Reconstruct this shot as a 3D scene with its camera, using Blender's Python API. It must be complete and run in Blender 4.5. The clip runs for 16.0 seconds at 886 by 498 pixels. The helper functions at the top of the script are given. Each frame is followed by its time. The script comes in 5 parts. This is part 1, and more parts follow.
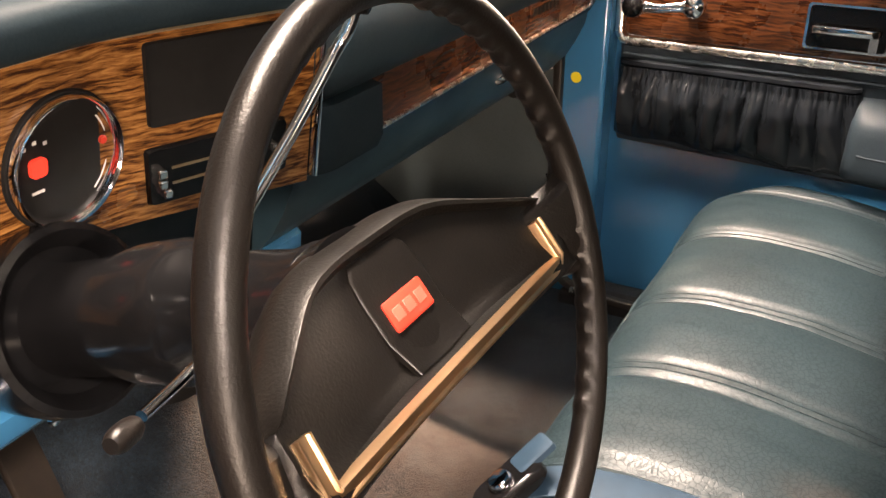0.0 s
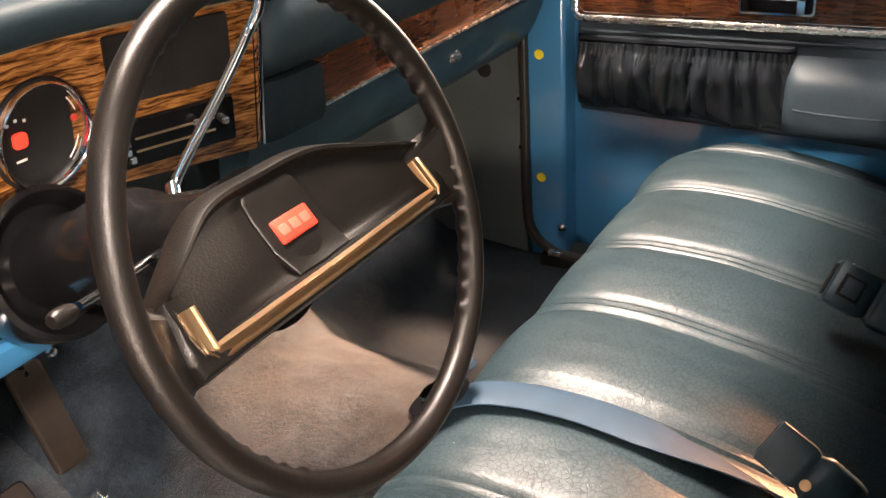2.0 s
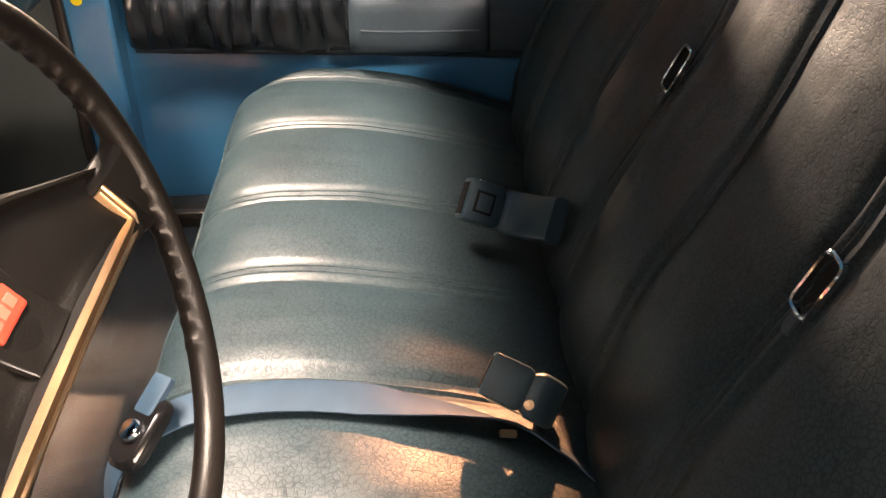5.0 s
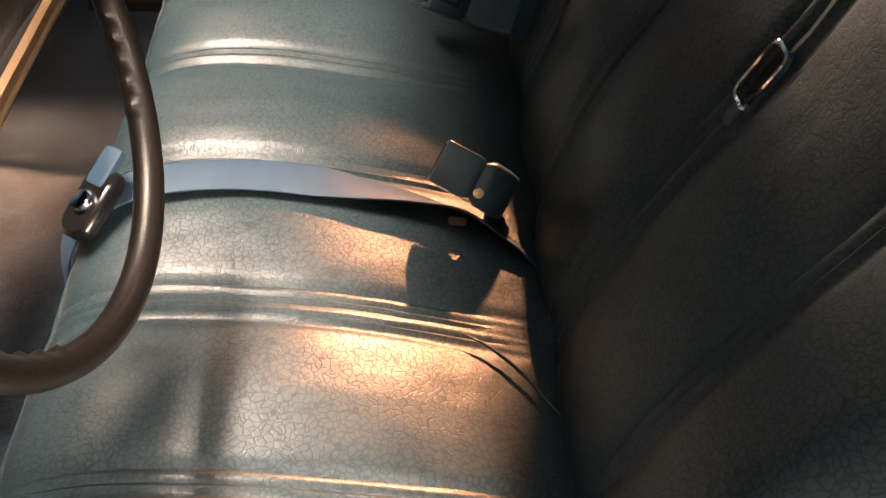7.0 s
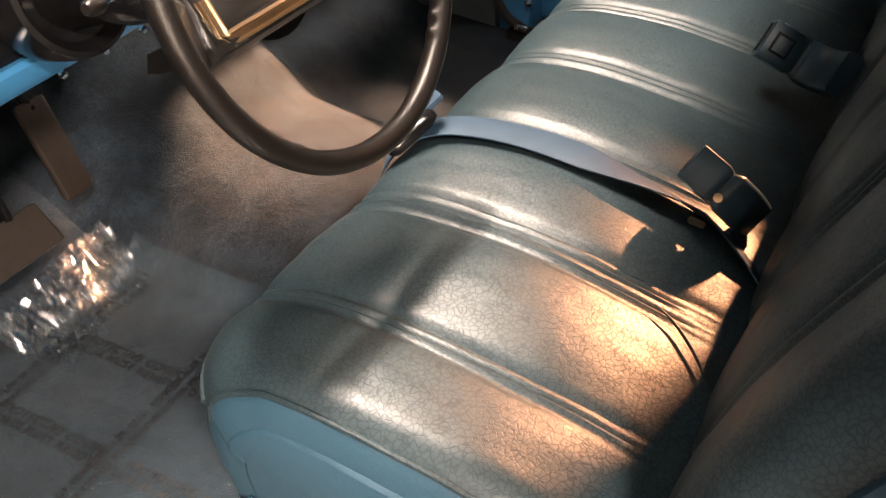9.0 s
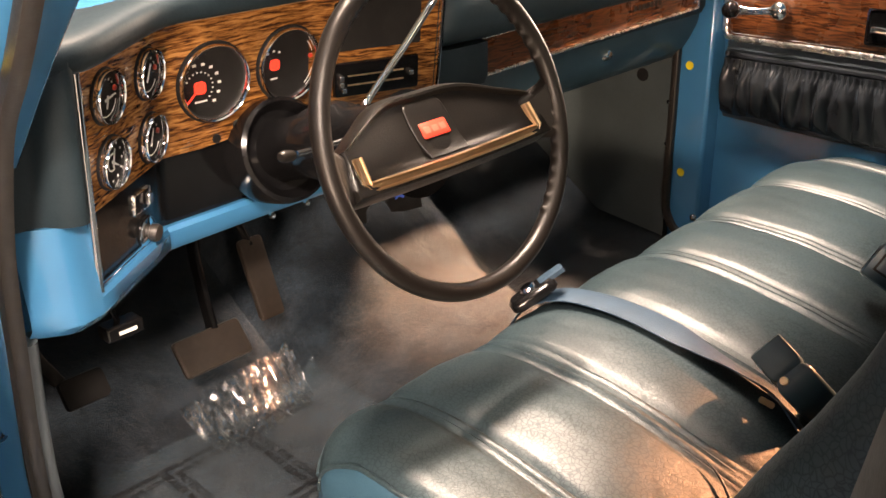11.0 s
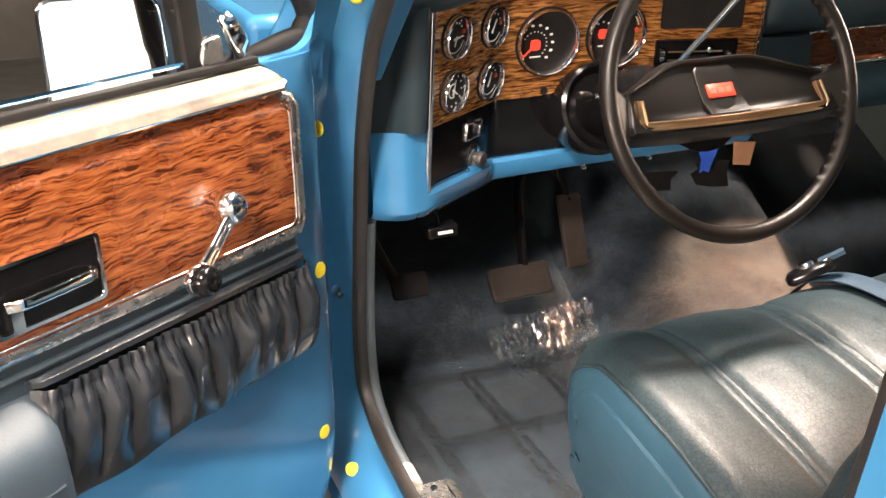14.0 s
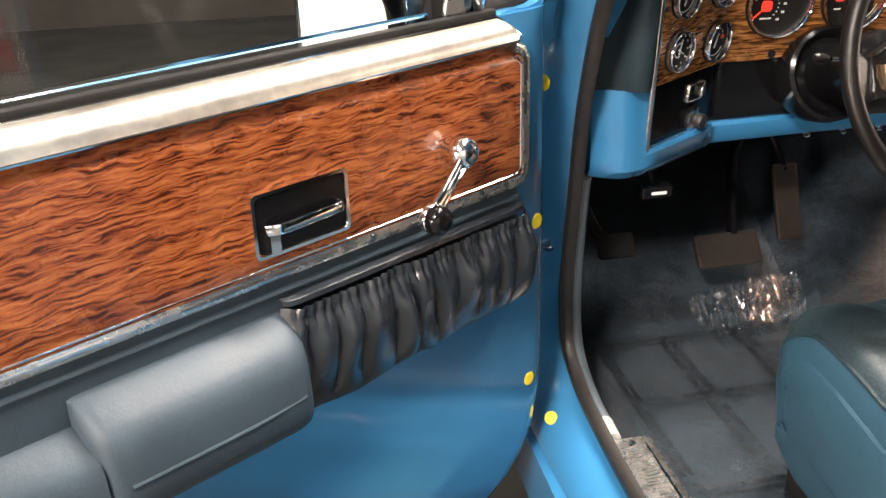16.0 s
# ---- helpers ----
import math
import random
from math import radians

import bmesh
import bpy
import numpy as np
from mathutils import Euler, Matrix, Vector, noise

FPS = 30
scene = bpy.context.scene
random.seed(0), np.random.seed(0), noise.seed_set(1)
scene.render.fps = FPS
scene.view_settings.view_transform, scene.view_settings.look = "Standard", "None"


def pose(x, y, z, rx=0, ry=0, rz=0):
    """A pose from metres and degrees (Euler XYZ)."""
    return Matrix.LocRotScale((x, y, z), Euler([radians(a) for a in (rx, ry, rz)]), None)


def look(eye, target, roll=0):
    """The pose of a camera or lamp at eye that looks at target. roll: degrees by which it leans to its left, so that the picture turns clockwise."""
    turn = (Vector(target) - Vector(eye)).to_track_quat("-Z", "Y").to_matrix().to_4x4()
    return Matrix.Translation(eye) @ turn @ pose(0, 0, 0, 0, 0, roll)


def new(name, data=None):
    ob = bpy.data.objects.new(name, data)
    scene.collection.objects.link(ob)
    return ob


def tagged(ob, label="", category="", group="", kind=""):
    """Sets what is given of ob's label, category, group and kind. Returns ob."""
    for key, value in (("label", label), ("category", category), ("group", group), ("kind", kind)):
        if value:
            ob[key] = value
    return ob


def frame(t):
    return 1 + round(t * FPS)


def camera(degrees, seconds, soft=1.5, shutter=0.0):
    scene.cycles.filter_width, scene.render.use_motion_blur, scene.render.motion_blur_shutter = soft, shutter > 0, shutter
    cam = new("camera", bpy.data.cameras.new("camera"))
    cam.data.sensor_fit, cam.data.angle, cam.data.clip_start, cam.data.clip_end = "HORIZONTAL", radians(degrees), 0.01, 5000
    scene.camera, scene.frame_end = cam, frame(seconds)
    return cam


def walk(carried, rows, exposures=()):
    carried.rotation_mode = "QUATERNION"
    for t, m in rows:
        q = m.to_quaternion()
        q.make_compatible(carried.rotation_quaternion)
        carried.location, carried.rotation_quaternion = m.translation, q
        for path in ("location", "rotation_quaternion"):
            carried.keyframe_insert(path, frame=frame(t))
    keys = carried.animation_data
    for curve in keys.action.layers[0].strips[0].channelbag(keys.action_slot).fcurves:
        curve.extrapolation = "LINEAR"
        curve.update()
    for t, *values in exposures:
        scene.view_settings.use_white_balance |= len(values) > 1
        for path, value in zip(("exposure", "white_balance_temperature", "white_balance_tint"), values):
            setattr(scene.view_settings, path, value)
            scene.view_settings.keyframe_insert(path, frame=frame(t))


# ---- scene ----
cam = camera(50.0, 16.0)
PATH = [
    (0, (-0.855, -0.602, 1.567), (0.738, 0.232, 0.691), 0.3),
    (0.5, (-0.881, -0.675, 1.572), (0.673, 0.191, 0.659), -1.1),
    (1, (-0.894, -0.728, 1.574), (0.642, 0.197, 0.688), -2.0),
    (1.5, (-0.92, -0.771, 1.577), (0.608, 0.189, 0.714), -2.8),
    (2, (-0.941, -0.806, 1.583), (0.597, 0.124, 0.706), -4.1),
    (2.5, (-0.951, -0.787, 1.603), (0.645, -0.008, 0.683), -4.1),
    (3, (-0.937, -0.69, 1.617), (0.76, -0.169, 0.695), -2.0),
    (3.5, (-0.903, -0.597, 1.613), (0.861, -0.35, 0.703), -0.0),
    (6, (-0.89, -0.599, 1.646), (0.703, -0.767, 0.449), 0.9),
    (6.5, (-0.903, -0.615, 1.628), (0.605, -0.748, 0.321), 1.0),
    (7, (-0.913, -0.639, 1.612), (0.514, -0.722, 0.213), 2.6),
    (7.5, (-0.936, -0.688, 1.587), (0.464, -0.628, 0.16), 3.0),
    (8, (-0.962, -0.788, 1.586), (0.404, -0.437, 0.168), -1.4),
    (8.5, (-1.018, -0.834, 1.561), (0.368, -0.267, 0.235), -1.7),
    (9, (-1.094, -0.888, 1.576), (0.288, -0.104, 0.361), -2.0),
    (9.5, (-1.165, -0.971, 1.593), (0.218, 0.01, 0.532), -2.4),
    (12, (-1.217, -1.255, 1.626), (-0.06, 0.179, 0.848), -1.3),
    (12.5, (-1.212, -1.324, 1.611), (-0.19, 0.221, 0.856), -1.8),
    (13, (-1.204, -1.373, 1.593), (-0.323, 0.259, 0.846), -2.1),
    (13.5, (-1.232, -1.399, 1.58), (-0.444, 0.28, 0.834), -1.5),
    (14, (-1.254, -1.426, 1.573), (-0.572, 0.298, 0.822), -1.0),
    (14.5, (-1.271, -1.447, 1.572), (-0.699, 0.311, 0.811), -0.6),
    (15, (-1.291, -1.452, 1.571), (-0.812, 0.328, 0.795), -0.5),
    (15.5, (-1.304, -1.446, 1.569), (-0.914, 0.348, 0.776), -0.8),
    (16, (-1.318, -1.454, 1.565), (-1.005, 0.352, 0.763), -1.9),
]
walk(cam, [(t, look(eye, target, roll)) for t, eye, target, roll in PATH], [(0, 0.52, 8000, 23), (0.5, 1.42, 7700, 22), (1.0, 0.95, 7500, 22), (1.5, 0.68, 7700, 22), (2.0, 0.74, 7700, 22), (2.5, 1.1, 7700, 21), (3.5, 0.97, 8200, 24), (6.0, 0.98, 8200, 24), (7.0, 0.65, 8300, 25), (7.5, 0.40, 8000, 23), (8.0, 0.24, 7800, 22), (8.5, 0.27, 7900, 22), (9.5, 0.68, 7900, 22), (12.0, 0.70, 8800, 26), (13.0, 0.80, 8600, 25), (14.0, 0.57, 7500, 20), (15.0, 0.36, 7300, 19), (16.0, 0.1, 7000, 17)])

# ---- light ----
world = bpy.data.worlds.new("world")
scene.world = world
world.use_nodes = True
world.node_tree.nodes["Background"].inputs[0].default_value = (0.5, 0.6, 0.7, 1)
world.node_tree.nodes["Background"].inputs[1].default_value = 0.02


def area_lamp(name, eye, target, width, height, power, colour, roll=0):
    data = bpy.data.lights.new(name, "AREA")
    data.shape, data.size, data.size_y, data.energy, data.color = "RECTANGLE", width, height, power, colour
    ob = new(name, data)
    ob.matrix_world = look(eye, target, roll)
    return ob


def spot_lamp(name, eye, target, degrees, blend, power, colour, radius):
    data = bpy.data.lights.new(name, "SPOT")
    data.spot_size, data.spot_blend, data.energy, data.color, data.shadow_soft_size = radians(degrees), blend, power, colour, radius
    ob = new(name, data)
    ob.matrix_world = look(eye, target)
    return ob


area_lamp("ceiling_lamp_over_windshield", (0.45, 0.38, 4.1), (0.45, 0.38, 0), 1.7, 0.35, 430, (1.0, 0.95, 0.87), 12)
area_lamp("ceiling_lamp_over_door", (-0.35, -0.75, 4.1), (-0.6, -0.75, 0), 1.5, 0.4, 85, (1.0, 0.96, 0.91))
area_lamp("ceiling_lamp_behind_truck", (-3.0, -3.1, 4.1), (-1.2, -0.4, 1.2), 0.9, 0.4, 400, (1.0, 0.96, 0.91))
# Low fill added outside the passenger window to brighten the backrest top.
area_lamp("passenger_side_fill", (4.6, 0.25, 1.94), (0, -0.65, 1.2), 2.0, 0.3, 200, (1.0, 0.90, 0.78))
# Added fill for general room light on the dash; no fixture hangs here.
area_lamp("driver_side_fill", (-5.0, -3.55, 1.45), (0.3, -0.2, 1.2), 1.4, 0.4, 225, (1.0, 0.90, 0.78))
# Added wash on the unseen back wall, so the door mirror reflects white.
area_lamp("back_wall_wash", (-0.8, -5.0, 4.1), (-0.8, -6.9, 1.8), 4.5, 0.5, 400, (1.0, 0.97, 0.92))
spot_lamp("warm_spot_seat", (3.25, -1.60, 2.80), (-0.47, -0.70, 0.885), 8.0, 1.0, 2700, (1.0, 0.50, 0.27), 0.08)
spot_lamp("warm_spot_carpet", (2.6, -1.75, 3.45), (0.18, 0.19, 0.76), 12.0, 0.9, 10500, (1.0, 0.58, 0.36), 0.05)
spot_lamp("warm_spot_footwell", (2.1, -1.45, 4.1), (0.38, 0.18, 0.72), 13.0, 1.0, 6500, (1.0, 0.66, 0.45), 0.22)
for lamp_x, lamp_y in ((-2.5, -1.3), (-3.1, -1.3), (-2.5, -0.2), (-3.1, -0.2), (-4.4, -2.6), (-3.6, 1.4)):
    area_lamp("small_ceiling_lamp", (lamp_x, lamp_y, 4.1), (lamp_x, lamp_y, 0), 0.30, 0.14, 5, (1.0, 0.97, 0.92))

# ---- materials ----
def nodes_of(name):
    m = bpy.data.materials.new(name)
    m.use_nodes = True
    return m, m.node_tree.nodes, m.node_tree.links, m.node_tree.nodes["Principled BSDF"]


def ramp(nt, stops):
    r = nt.nodes.new("ShaderNodeValToRGB")
    e = r.color_ramp.elements
    while len(e) < len(stops):
        e.new(0.5)
    for i, (p, c) in enumerate(stops):
        e[i].position, e[i].color = p, (*c, 1)
    return r


def coords(nt, scale=(1, 1, 1), rot=(0, 0, 0)):
    c = nt.nodes.new("ShaderNodeTexCoord")
    m = nt.nodes.new("ShaderNodeMapping")
    m.inputs["Scale"].default_value = scale
    m.inputs["Rotation"].default_value = rot
    nt.links.new(c.outputs["Object"], m.inputs["Vector"])
    return m.outputs["Vector"]


def noise_tex(nt, vec, scale, detail=4.0, rough=0.55, dist=0.0):
    n = nt.nodes.new("ShaderNodeTexNoise")
    n.inputs["Scale"].default_value, n.inputs["Detail"].default_value = scale, detail
    n.inputs["Roughness"].default_value, n.inputs["Distortion"].default_value = rough, dist
    nt.links.new(vec, n.inputs["Vector"])
    return n.outputs["Fac"]


def bump(nt, height, strength, distance, bsdf, after=None):
    b = nt.nodes.new("ShaderNodeBump")
    b.inputs["Strength"].default_value, b.inputs["Distance"].default_value = strength, distance
    nt.links.new(height, b.inputs["Height"])
    if after:
        nt.links.new(after, b.inputs["Normal"])
    nt.links.new(b.outputs["Normal"], bsdf.inputs["Normal"])
    return b.outputs["Normal"]


def plain(name, colour, rough=0.5, metal=0.0, coat=0.0, vary=0.12, grain=0.0, grain_scale=600.0, scale=30.0, spec=0.5):
    """Colour with two scales of variation, roughness wear and an optional fine grain."""
    m, n, l, b = nodes_of(name)
    nt = m.node_tree
    v = coords(nt)
    f = noise_tex(nt, v, scale, 5.0)
    r = ramp(nt, [(0.3, [c * (1 - vary) for c in colour]), (0.7, [min(1, c * (1 + vary)) for c in colour])])
    l.new(f, r.inputs["Fac"])
    l.new(r.outputs["Color"], b.inputs["Base Color"])
    rr = ramp(nt, [(0.3, [max(0.02, rough * 0.85)] * 3), (0.75, [min(1, rough * 1.2)] * 3)])
    l.new(noise_tex(nt, v, scale * 0.3, 6.0, 0.65), rr.inputs["Fac"])
    l.new(rr.outputs["Color"], b.inputs["Roughness"])
    b.inputs["Metallic"].default_value = metal
    b.inputs["Coat Weight"].default_value = coat
    b.inputs["Coat Roughness"].default_value = 0.06
    b.inputs["Specular IOR Level"].default_value = spec
    if grain:
        bump(nt, noise_tex(nt, v, grain_scale, 3.0), grain, 0.0006, b)
    return m


def vinyl(name, colour, rough=0.34, crack=0.24, cell=88.0, spec=0.45, crease_shade=0.85):
    """Grained upholstery vinyl with fine creases, their shade put into the colour, and soft dents."""
    m, n, l, b = nodes_of(name)
    nt = m.node_tree
    v = coords(nt)
    f = noise_tex(nt, v, 7.0, 6.0)
    r = ramp(nt, [(0.3, [c * 0.85 for c in colour]), (0.7, [c * 1.15 for c in colour])])
    l.new(f, r.inputs["Fac"])
    rr = ramp(nt, [(0.2, [rough * 0.92] * 3), (0.8, [rough * 1.1] * 3)])
    l.new(noise_tex(nt, v, 14.0, 4.0, 0.5), rr.inputs["Fac"])
    l.new(rr.outputs["Color"], b.inputs["Roughness"])
    warp = n.new("ShaderNodeTexNoise")
    warp.inputs["Scale"].default_value = 40.0
    l.new(v, warp.inputs["Vector"])
    mix = n.new("ShaderNodeMix")
    mix.data_type = "RGBA"
    mix.inputs["Factor"].default_value = 0.018
    l.new(v, mix.inputs["A"])
    l.new(warp.outputs["Color"], mix.inputs["B"])
    vo = n.new("ShaderNodeTexVoronoi")
    vo.feature = "DISTANCE_TO_EDGE"
    vo.inputs["Scale"].default_value = cell
    l.new(mix.outputs["Result"], vo.inputs["Vector"])
    vr = ramp(nt, [(0.0, (0, 0, 0)), (0.10, (1, 1, 1))])
    l.new(vo.outputs["Distance"], vr.inputs["Fac"])
    # Creases lose specular and colour, imitating the shade down in the valleys.
    dull = ramp(nt, [(0.0, [spec * crease_shade] * 3), (0.06, [spec * (0.4 + 0.6 * crease_shade)] * 3), (0.16, [spec] * 3)])
    l.new(vo.outputs["Distance"], dull.inputs["Fac"])
    l.new(dull.outputs["Color"], b.inputs["Specular IOR Level"])
    shade_tint = ramp(nt, [(0.0, [0.6 + 0.4 * crease_shade] * 3), (0.12, [1.0] * 3)])
    l.new(vo.outputs["Distance"], shade_tint.inputs["Fac"])
    shaded = n.new("ShaderNodeMix")
    shaded.data_type, shaded.blend_type = "RGBA", "MULTIPLY"
    shaded.inputs["Factor"].default_value = 1.0
    l.new(r.outputs["Color"], shaded.inputs["A"])
    l.new(shade_tint.outputs["Color"], shaded.inputs["B"])
    l.new(shaded.outputs["Result"], b.inputs["Base Color"])
    first = bump(nt, vr.outputs["Color"], crack, 0.0009, b)
    second = bump(nt, noise_tex(nt, v, 420.0, 2.0), 0.10, 0.0006, b, first)
    bump(nt, noise_tex(nt, v, 26.0, 5.0, 0.6), 0.32, 0.003, b, second)
    return m


def wood(name, dark, mid, light, stretch, rough=0.22, wave=0.014, stops=(0.40, 0.52, 0.66)):
    """Printed wood veneer: wavy short streaks along local x, under a clear coat."""
    m, n, l, b = nodes_of(name)
    nt = m.node_tree
    base = coords(nt)
    w = noise_tex(nt, coords(nt, (1, 1, 1.6)), 24.0, 2.0)
    lift = n.new("ShaderNodeMath")
    lift.operation = "MULTIPLY"
    lift.inputs[1].default_value = wave
    l.new(w, lift.inputs[0])
    comb = n.new("ShaderNodeCombineXYZ")
    l.new(lift.outputs[0], comb.inputs["Z"])
    add = n.new("ShaderNodeVectorMath")
    l.new(base, add.inputs[0])
    l.new(comb.outputs[0], add.inputs[1])
    sc = n.new("ShaderNodeVectorMath")
    sc.operation = "MULTIPLY"
    sc.inputs[1].default_value = stretch
    l.new(add.outputs[0], sc.inputs[0])
    v = sc.outputs[0]
    f = noise_tex(nt, v, 1.0, 3.0, 0.5, 0.35)
    g = noise_tex(nt, v, 4.2, 3.0, 0.6, 0.3)
    mx = n.new("ShaderNodeMath")
    mx.operation = "MULTIPLY_ADD"
    mx.inputs[1].default_value = 0.30
    l.new(g, mx.inputs[0])
    l.new(f, mx.inputs[2])
    off = n.new("ShaderNodeMath")
    off.operation = "SUBTRACT"
    off.inputs[1].default_value = 0.15
    l.new(mx.outputs[0], off.inputs[0])
    r = ramp(nt, [(stops[0], dark), (stops[1], mid), (stops[2], light)])
    l.new(off.outputs[0], r.inputs["Fac"])
    l.new(r.outputs["Color"], b.inputs["Base Color"])
    rr = ramp(nt, [(0.3, [rough * 0.8] * 3), (0.7, [rough * 1.4] * 3)])
    l.new(noise_tex(nt, base, 14.0, 5.0), rr.inputs["Fac"])
    l.new(rr.outputs["Color"], b.inputs["Roughness"])
    bump(nt, off.outputs[0], 0.12, 0.0004, b)
    return m


def carpet_material(name, colour, light):
    m, n, l, b = nodes_of(name)
    nt = m.node_tree
    v = coords(nt)
    f = noise_tex(nt, v, 14.0, 8.0, 0.7)
    r = ramp(nt, [(0.41, colour), (0.60, light)])
    l.new(f, r.inputs["Fac"])
    sp = noise_tex(nt, v, 230.0, 4.0, 0.8)
    r2 = ramp(nt, [(0.32, (0.3, 0.3, 0.3)), (0.68, (1.7, 1.7, 1.7))])
    l.new(sp, r2.inputs["Fac"])
    mu = n.new("ShaderNodeMix")
    mu.data_type, mu.blend_type = "RGBA", "MULTIPLY"
    mu.inputs["Factor"].default_value = 1.0
    l.new(r.outputs["Color"], mu.inputs["A"])
    l.new(r2.outputs["Color"], mu.inputs["B"])
    l.new(mu.outputs["Result"], b.inputs["Base Color"])
    b.inputs["Roughness"].default_value = 0.95
    b.inputs["Specular IOR Level"].default_value = 0.1
    b.inputs["Sheen Weight"].default_value = 0.15
    first = bump(nt, noise_tex(nt, v, 420.0, 3.0, 0.7), 0.9, 0.004, b)
    bump(nt, noise_tex(nt, v, 28.0, 4.0), 0.5, 0.006, b, first)
    return m


def clear(name, tint=(1, 1, 1), rough=0.0, ior=1.45):
    """Thin clear sheet: lets light straight through, with a glossy face."""
    m, n, l, b = nodes_of(name)
    nt = m.node_tree
    t = n.new("ShaderNodeBsdfTransparent")
    t.inputs["Color"].default_value = (*tint, 1)
    g = n.new("ShaderNodeBsdfGlossy")
    g.inputs["Roughness"].default_value = rough
    fr = n.new("ShaderNodeFresnel")
    fr.inputs["IOR"].default_value = ior
    mx = n.new("ShaderNodeMixShader")
    l.new(fr.outputs[0], mx.inputs[0])
    l.new(t.outputs[0], mx.inputs[1])
    l.new(g.outputs[0], mx.inputs[2])
    l.new(mx.outputs[0], n["Material Output"].inputs["Surface"])
    return m, nt, g


def glow(name, colour, strength):
    m, n, l, b = nodes_of(name)
    b.inputs["Base Color"].default_value = (*colour, 1)
    b.inputs["Emission Color"].default_value = (*colour, 1)
    b.inputs["Emission Strength"].default_value = strength
    return m


BLUE = plain("blue_car_paint", (0.027, 0.168, 0.335), 0.22, 0.0, 0.9, 0.05, 0.02, 300.0, 6.0)
SEAT = vinyl("seat_vinyl", (0.0165, 0.031, 0.0375), 0.40, 0.15, 150.0, 0.50, 0.5)
SEAT_SIDE = vinyl("seat_side_vinyl", (0.020, 0.062, 0.094), 0.45, 0.06, 200.0)
PAD = vinyl("dash_pad_vinyl", (0.012, 0.023, 0.030), 0.55, 0.05, 190.0, 0.2, 0.9)
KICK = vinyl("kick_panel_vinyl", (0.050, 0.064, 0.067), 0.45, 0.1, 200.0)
PANEL = vinyl("door_panel_vinyl", (0.036, 0.055, 0.070), 0.50, 0.05, 240.0, 0.35)
POCKET = vinyl("pocket_vinyl", (0.015, 0.019, 0.024), 0.24, 0.03, 220.0, 0.55, 0.9)
WINDLACE = plain("grey_blue_lip", (0.10, 0.125, 0.14), 0.45, 0, 0, 0.12, 0.3, 500.0)
WOOD_DASH = wood("dash_woodgrain", (0.040, 0.014, 0.005), (0.19, 0.074, 0.021), (0.37, 0.17, 0.052), (26.0, 60.0, 300.0), 0.2, 0.009, (0.36, 0.50, 0.66))
WOOD_DOOR = wood("door_woodgrain", (0.045, 0.010, 0.004), (0.20, 0.047, 0.014), (0.36, 0.115, 0.036), (22.0, 48.0, 280.0), 0.24, 0.017, (0.37, 0.46, 0.66))
WOOD_PASS = wood("passenger_dark_woodgrain", (0.035, 0.011, 0.005), (0.12, 0.036, 0.012), (0.19, 0.065, 0.024), (20.0, 40.0, 215.0), 0.25, 0.012)
CARPET = carpet_material("blue_grey_carpet", (0.0010, 0.0052, 0.0100), (0.0085, 0.0175, 0.0265))
CRANK = plain("worn_chrome", (0.82, 0.82, 0.82), 0.15, 1.0, 0.0, 0.05)
CHROME = plain("chrome", (0.86, 0.87, 0.88), 0.07, 1.0, 0.0, 0.03)
BRUSHED = plain("brushed_bright_trim", (0.78, 0.76, 0.72), 0.27, 1.0, 0.0, 0.06, 0.015, 900.0, 120.0)
TRIM_TOP = plain("satin_upper_moulding", (0.80, 0.74, 0.64), 0.34, 1.0, 0.0, 0.15, 0.25, 500.0, 60.0)
GOLD = plain("satin_trim", (0.92, 0.60, 0.35), 0.32, 1.0, 0.0, 0.05)
SATIN = plain("satin_plaque", (0.50, 0.50, 0.47), 0.5, 0.3, 0.0, 0.06)
BLACK = plain("black_plastic", (0.005, 0.005, 0.0055), 0.16, 0, 0, 0.2, 0, 600.0, 30.0, 0.3)
KNOB = plain("grey_brown_knob", (0.022, 0.020, 0.018), 0.35, 0, 0, 0.15)
GLOVE = plain("slate_blue_glove_box", (0.018, 0.043, 0.058), 0.36, 0, 0, 0.12, 0.35, 500.0)
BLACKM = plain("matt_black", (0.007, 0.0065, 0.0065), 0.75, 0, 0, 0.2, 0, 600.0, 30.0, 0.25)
WHEEL = plain("wheel_plastic", (0.0065, 0.0052, 0.0045), 0.36, 0, 0, 0.15, 0.5, 480.0, 30.0, 0.35)
HUBPAD = plain("hub_pad_vinyl", (0.0060, 0.0052, 0.0046), 0.33, 0, 0, 0.15, 0.6, 420.0, 30.0, 0.32)
RUBBER = plain("weatherstrip_rubber", (0.016, 0.0135, 0.0115), 0.42, 0, 0, 0.3, 0.4, 300.0, 60.0)
PEDAL = plain("worn_pedal_rubber", (0.012, 0.007, 0.004), 0.6, 0, 0, 0.35, 0.5, 500.0, 60.0)
BELT = plain("belt_webbing", (0.015, 0.038, 0.064), 0.6, 0, 0, 0.1, 0.5, 1200.0, 30.0, 0.3)
BUCKLE = plain("buckle_plastic", (0.026, 0.056, 0.076), 0.36, 0, 0, 0.15, 0.3, 500.0)
RED = glow("lit_red_orange", (0.9, 0.05, 0.03), 0.6)
BADGE = plain("badge_red", (0.62, 0.05, 0.03), 0.3, 0, 0.5, 0.05)
BADGE_BAR = plain("badge_marks", (0.55, 0.10, 0.07), 0.4)
YELLOW = plain("yellow_paint_mark", (0.85, 0.68, 0.03), 0.5)
WHITE = plain("white_print", (0.75, 0.75, 0.72), 0.5)
TAPE = plain("blue_tape", (0.02, 0.09, 0.5), 0.5)
CARD = plain("brown_card", (0.30, 0.15, 0.08), 0.7)
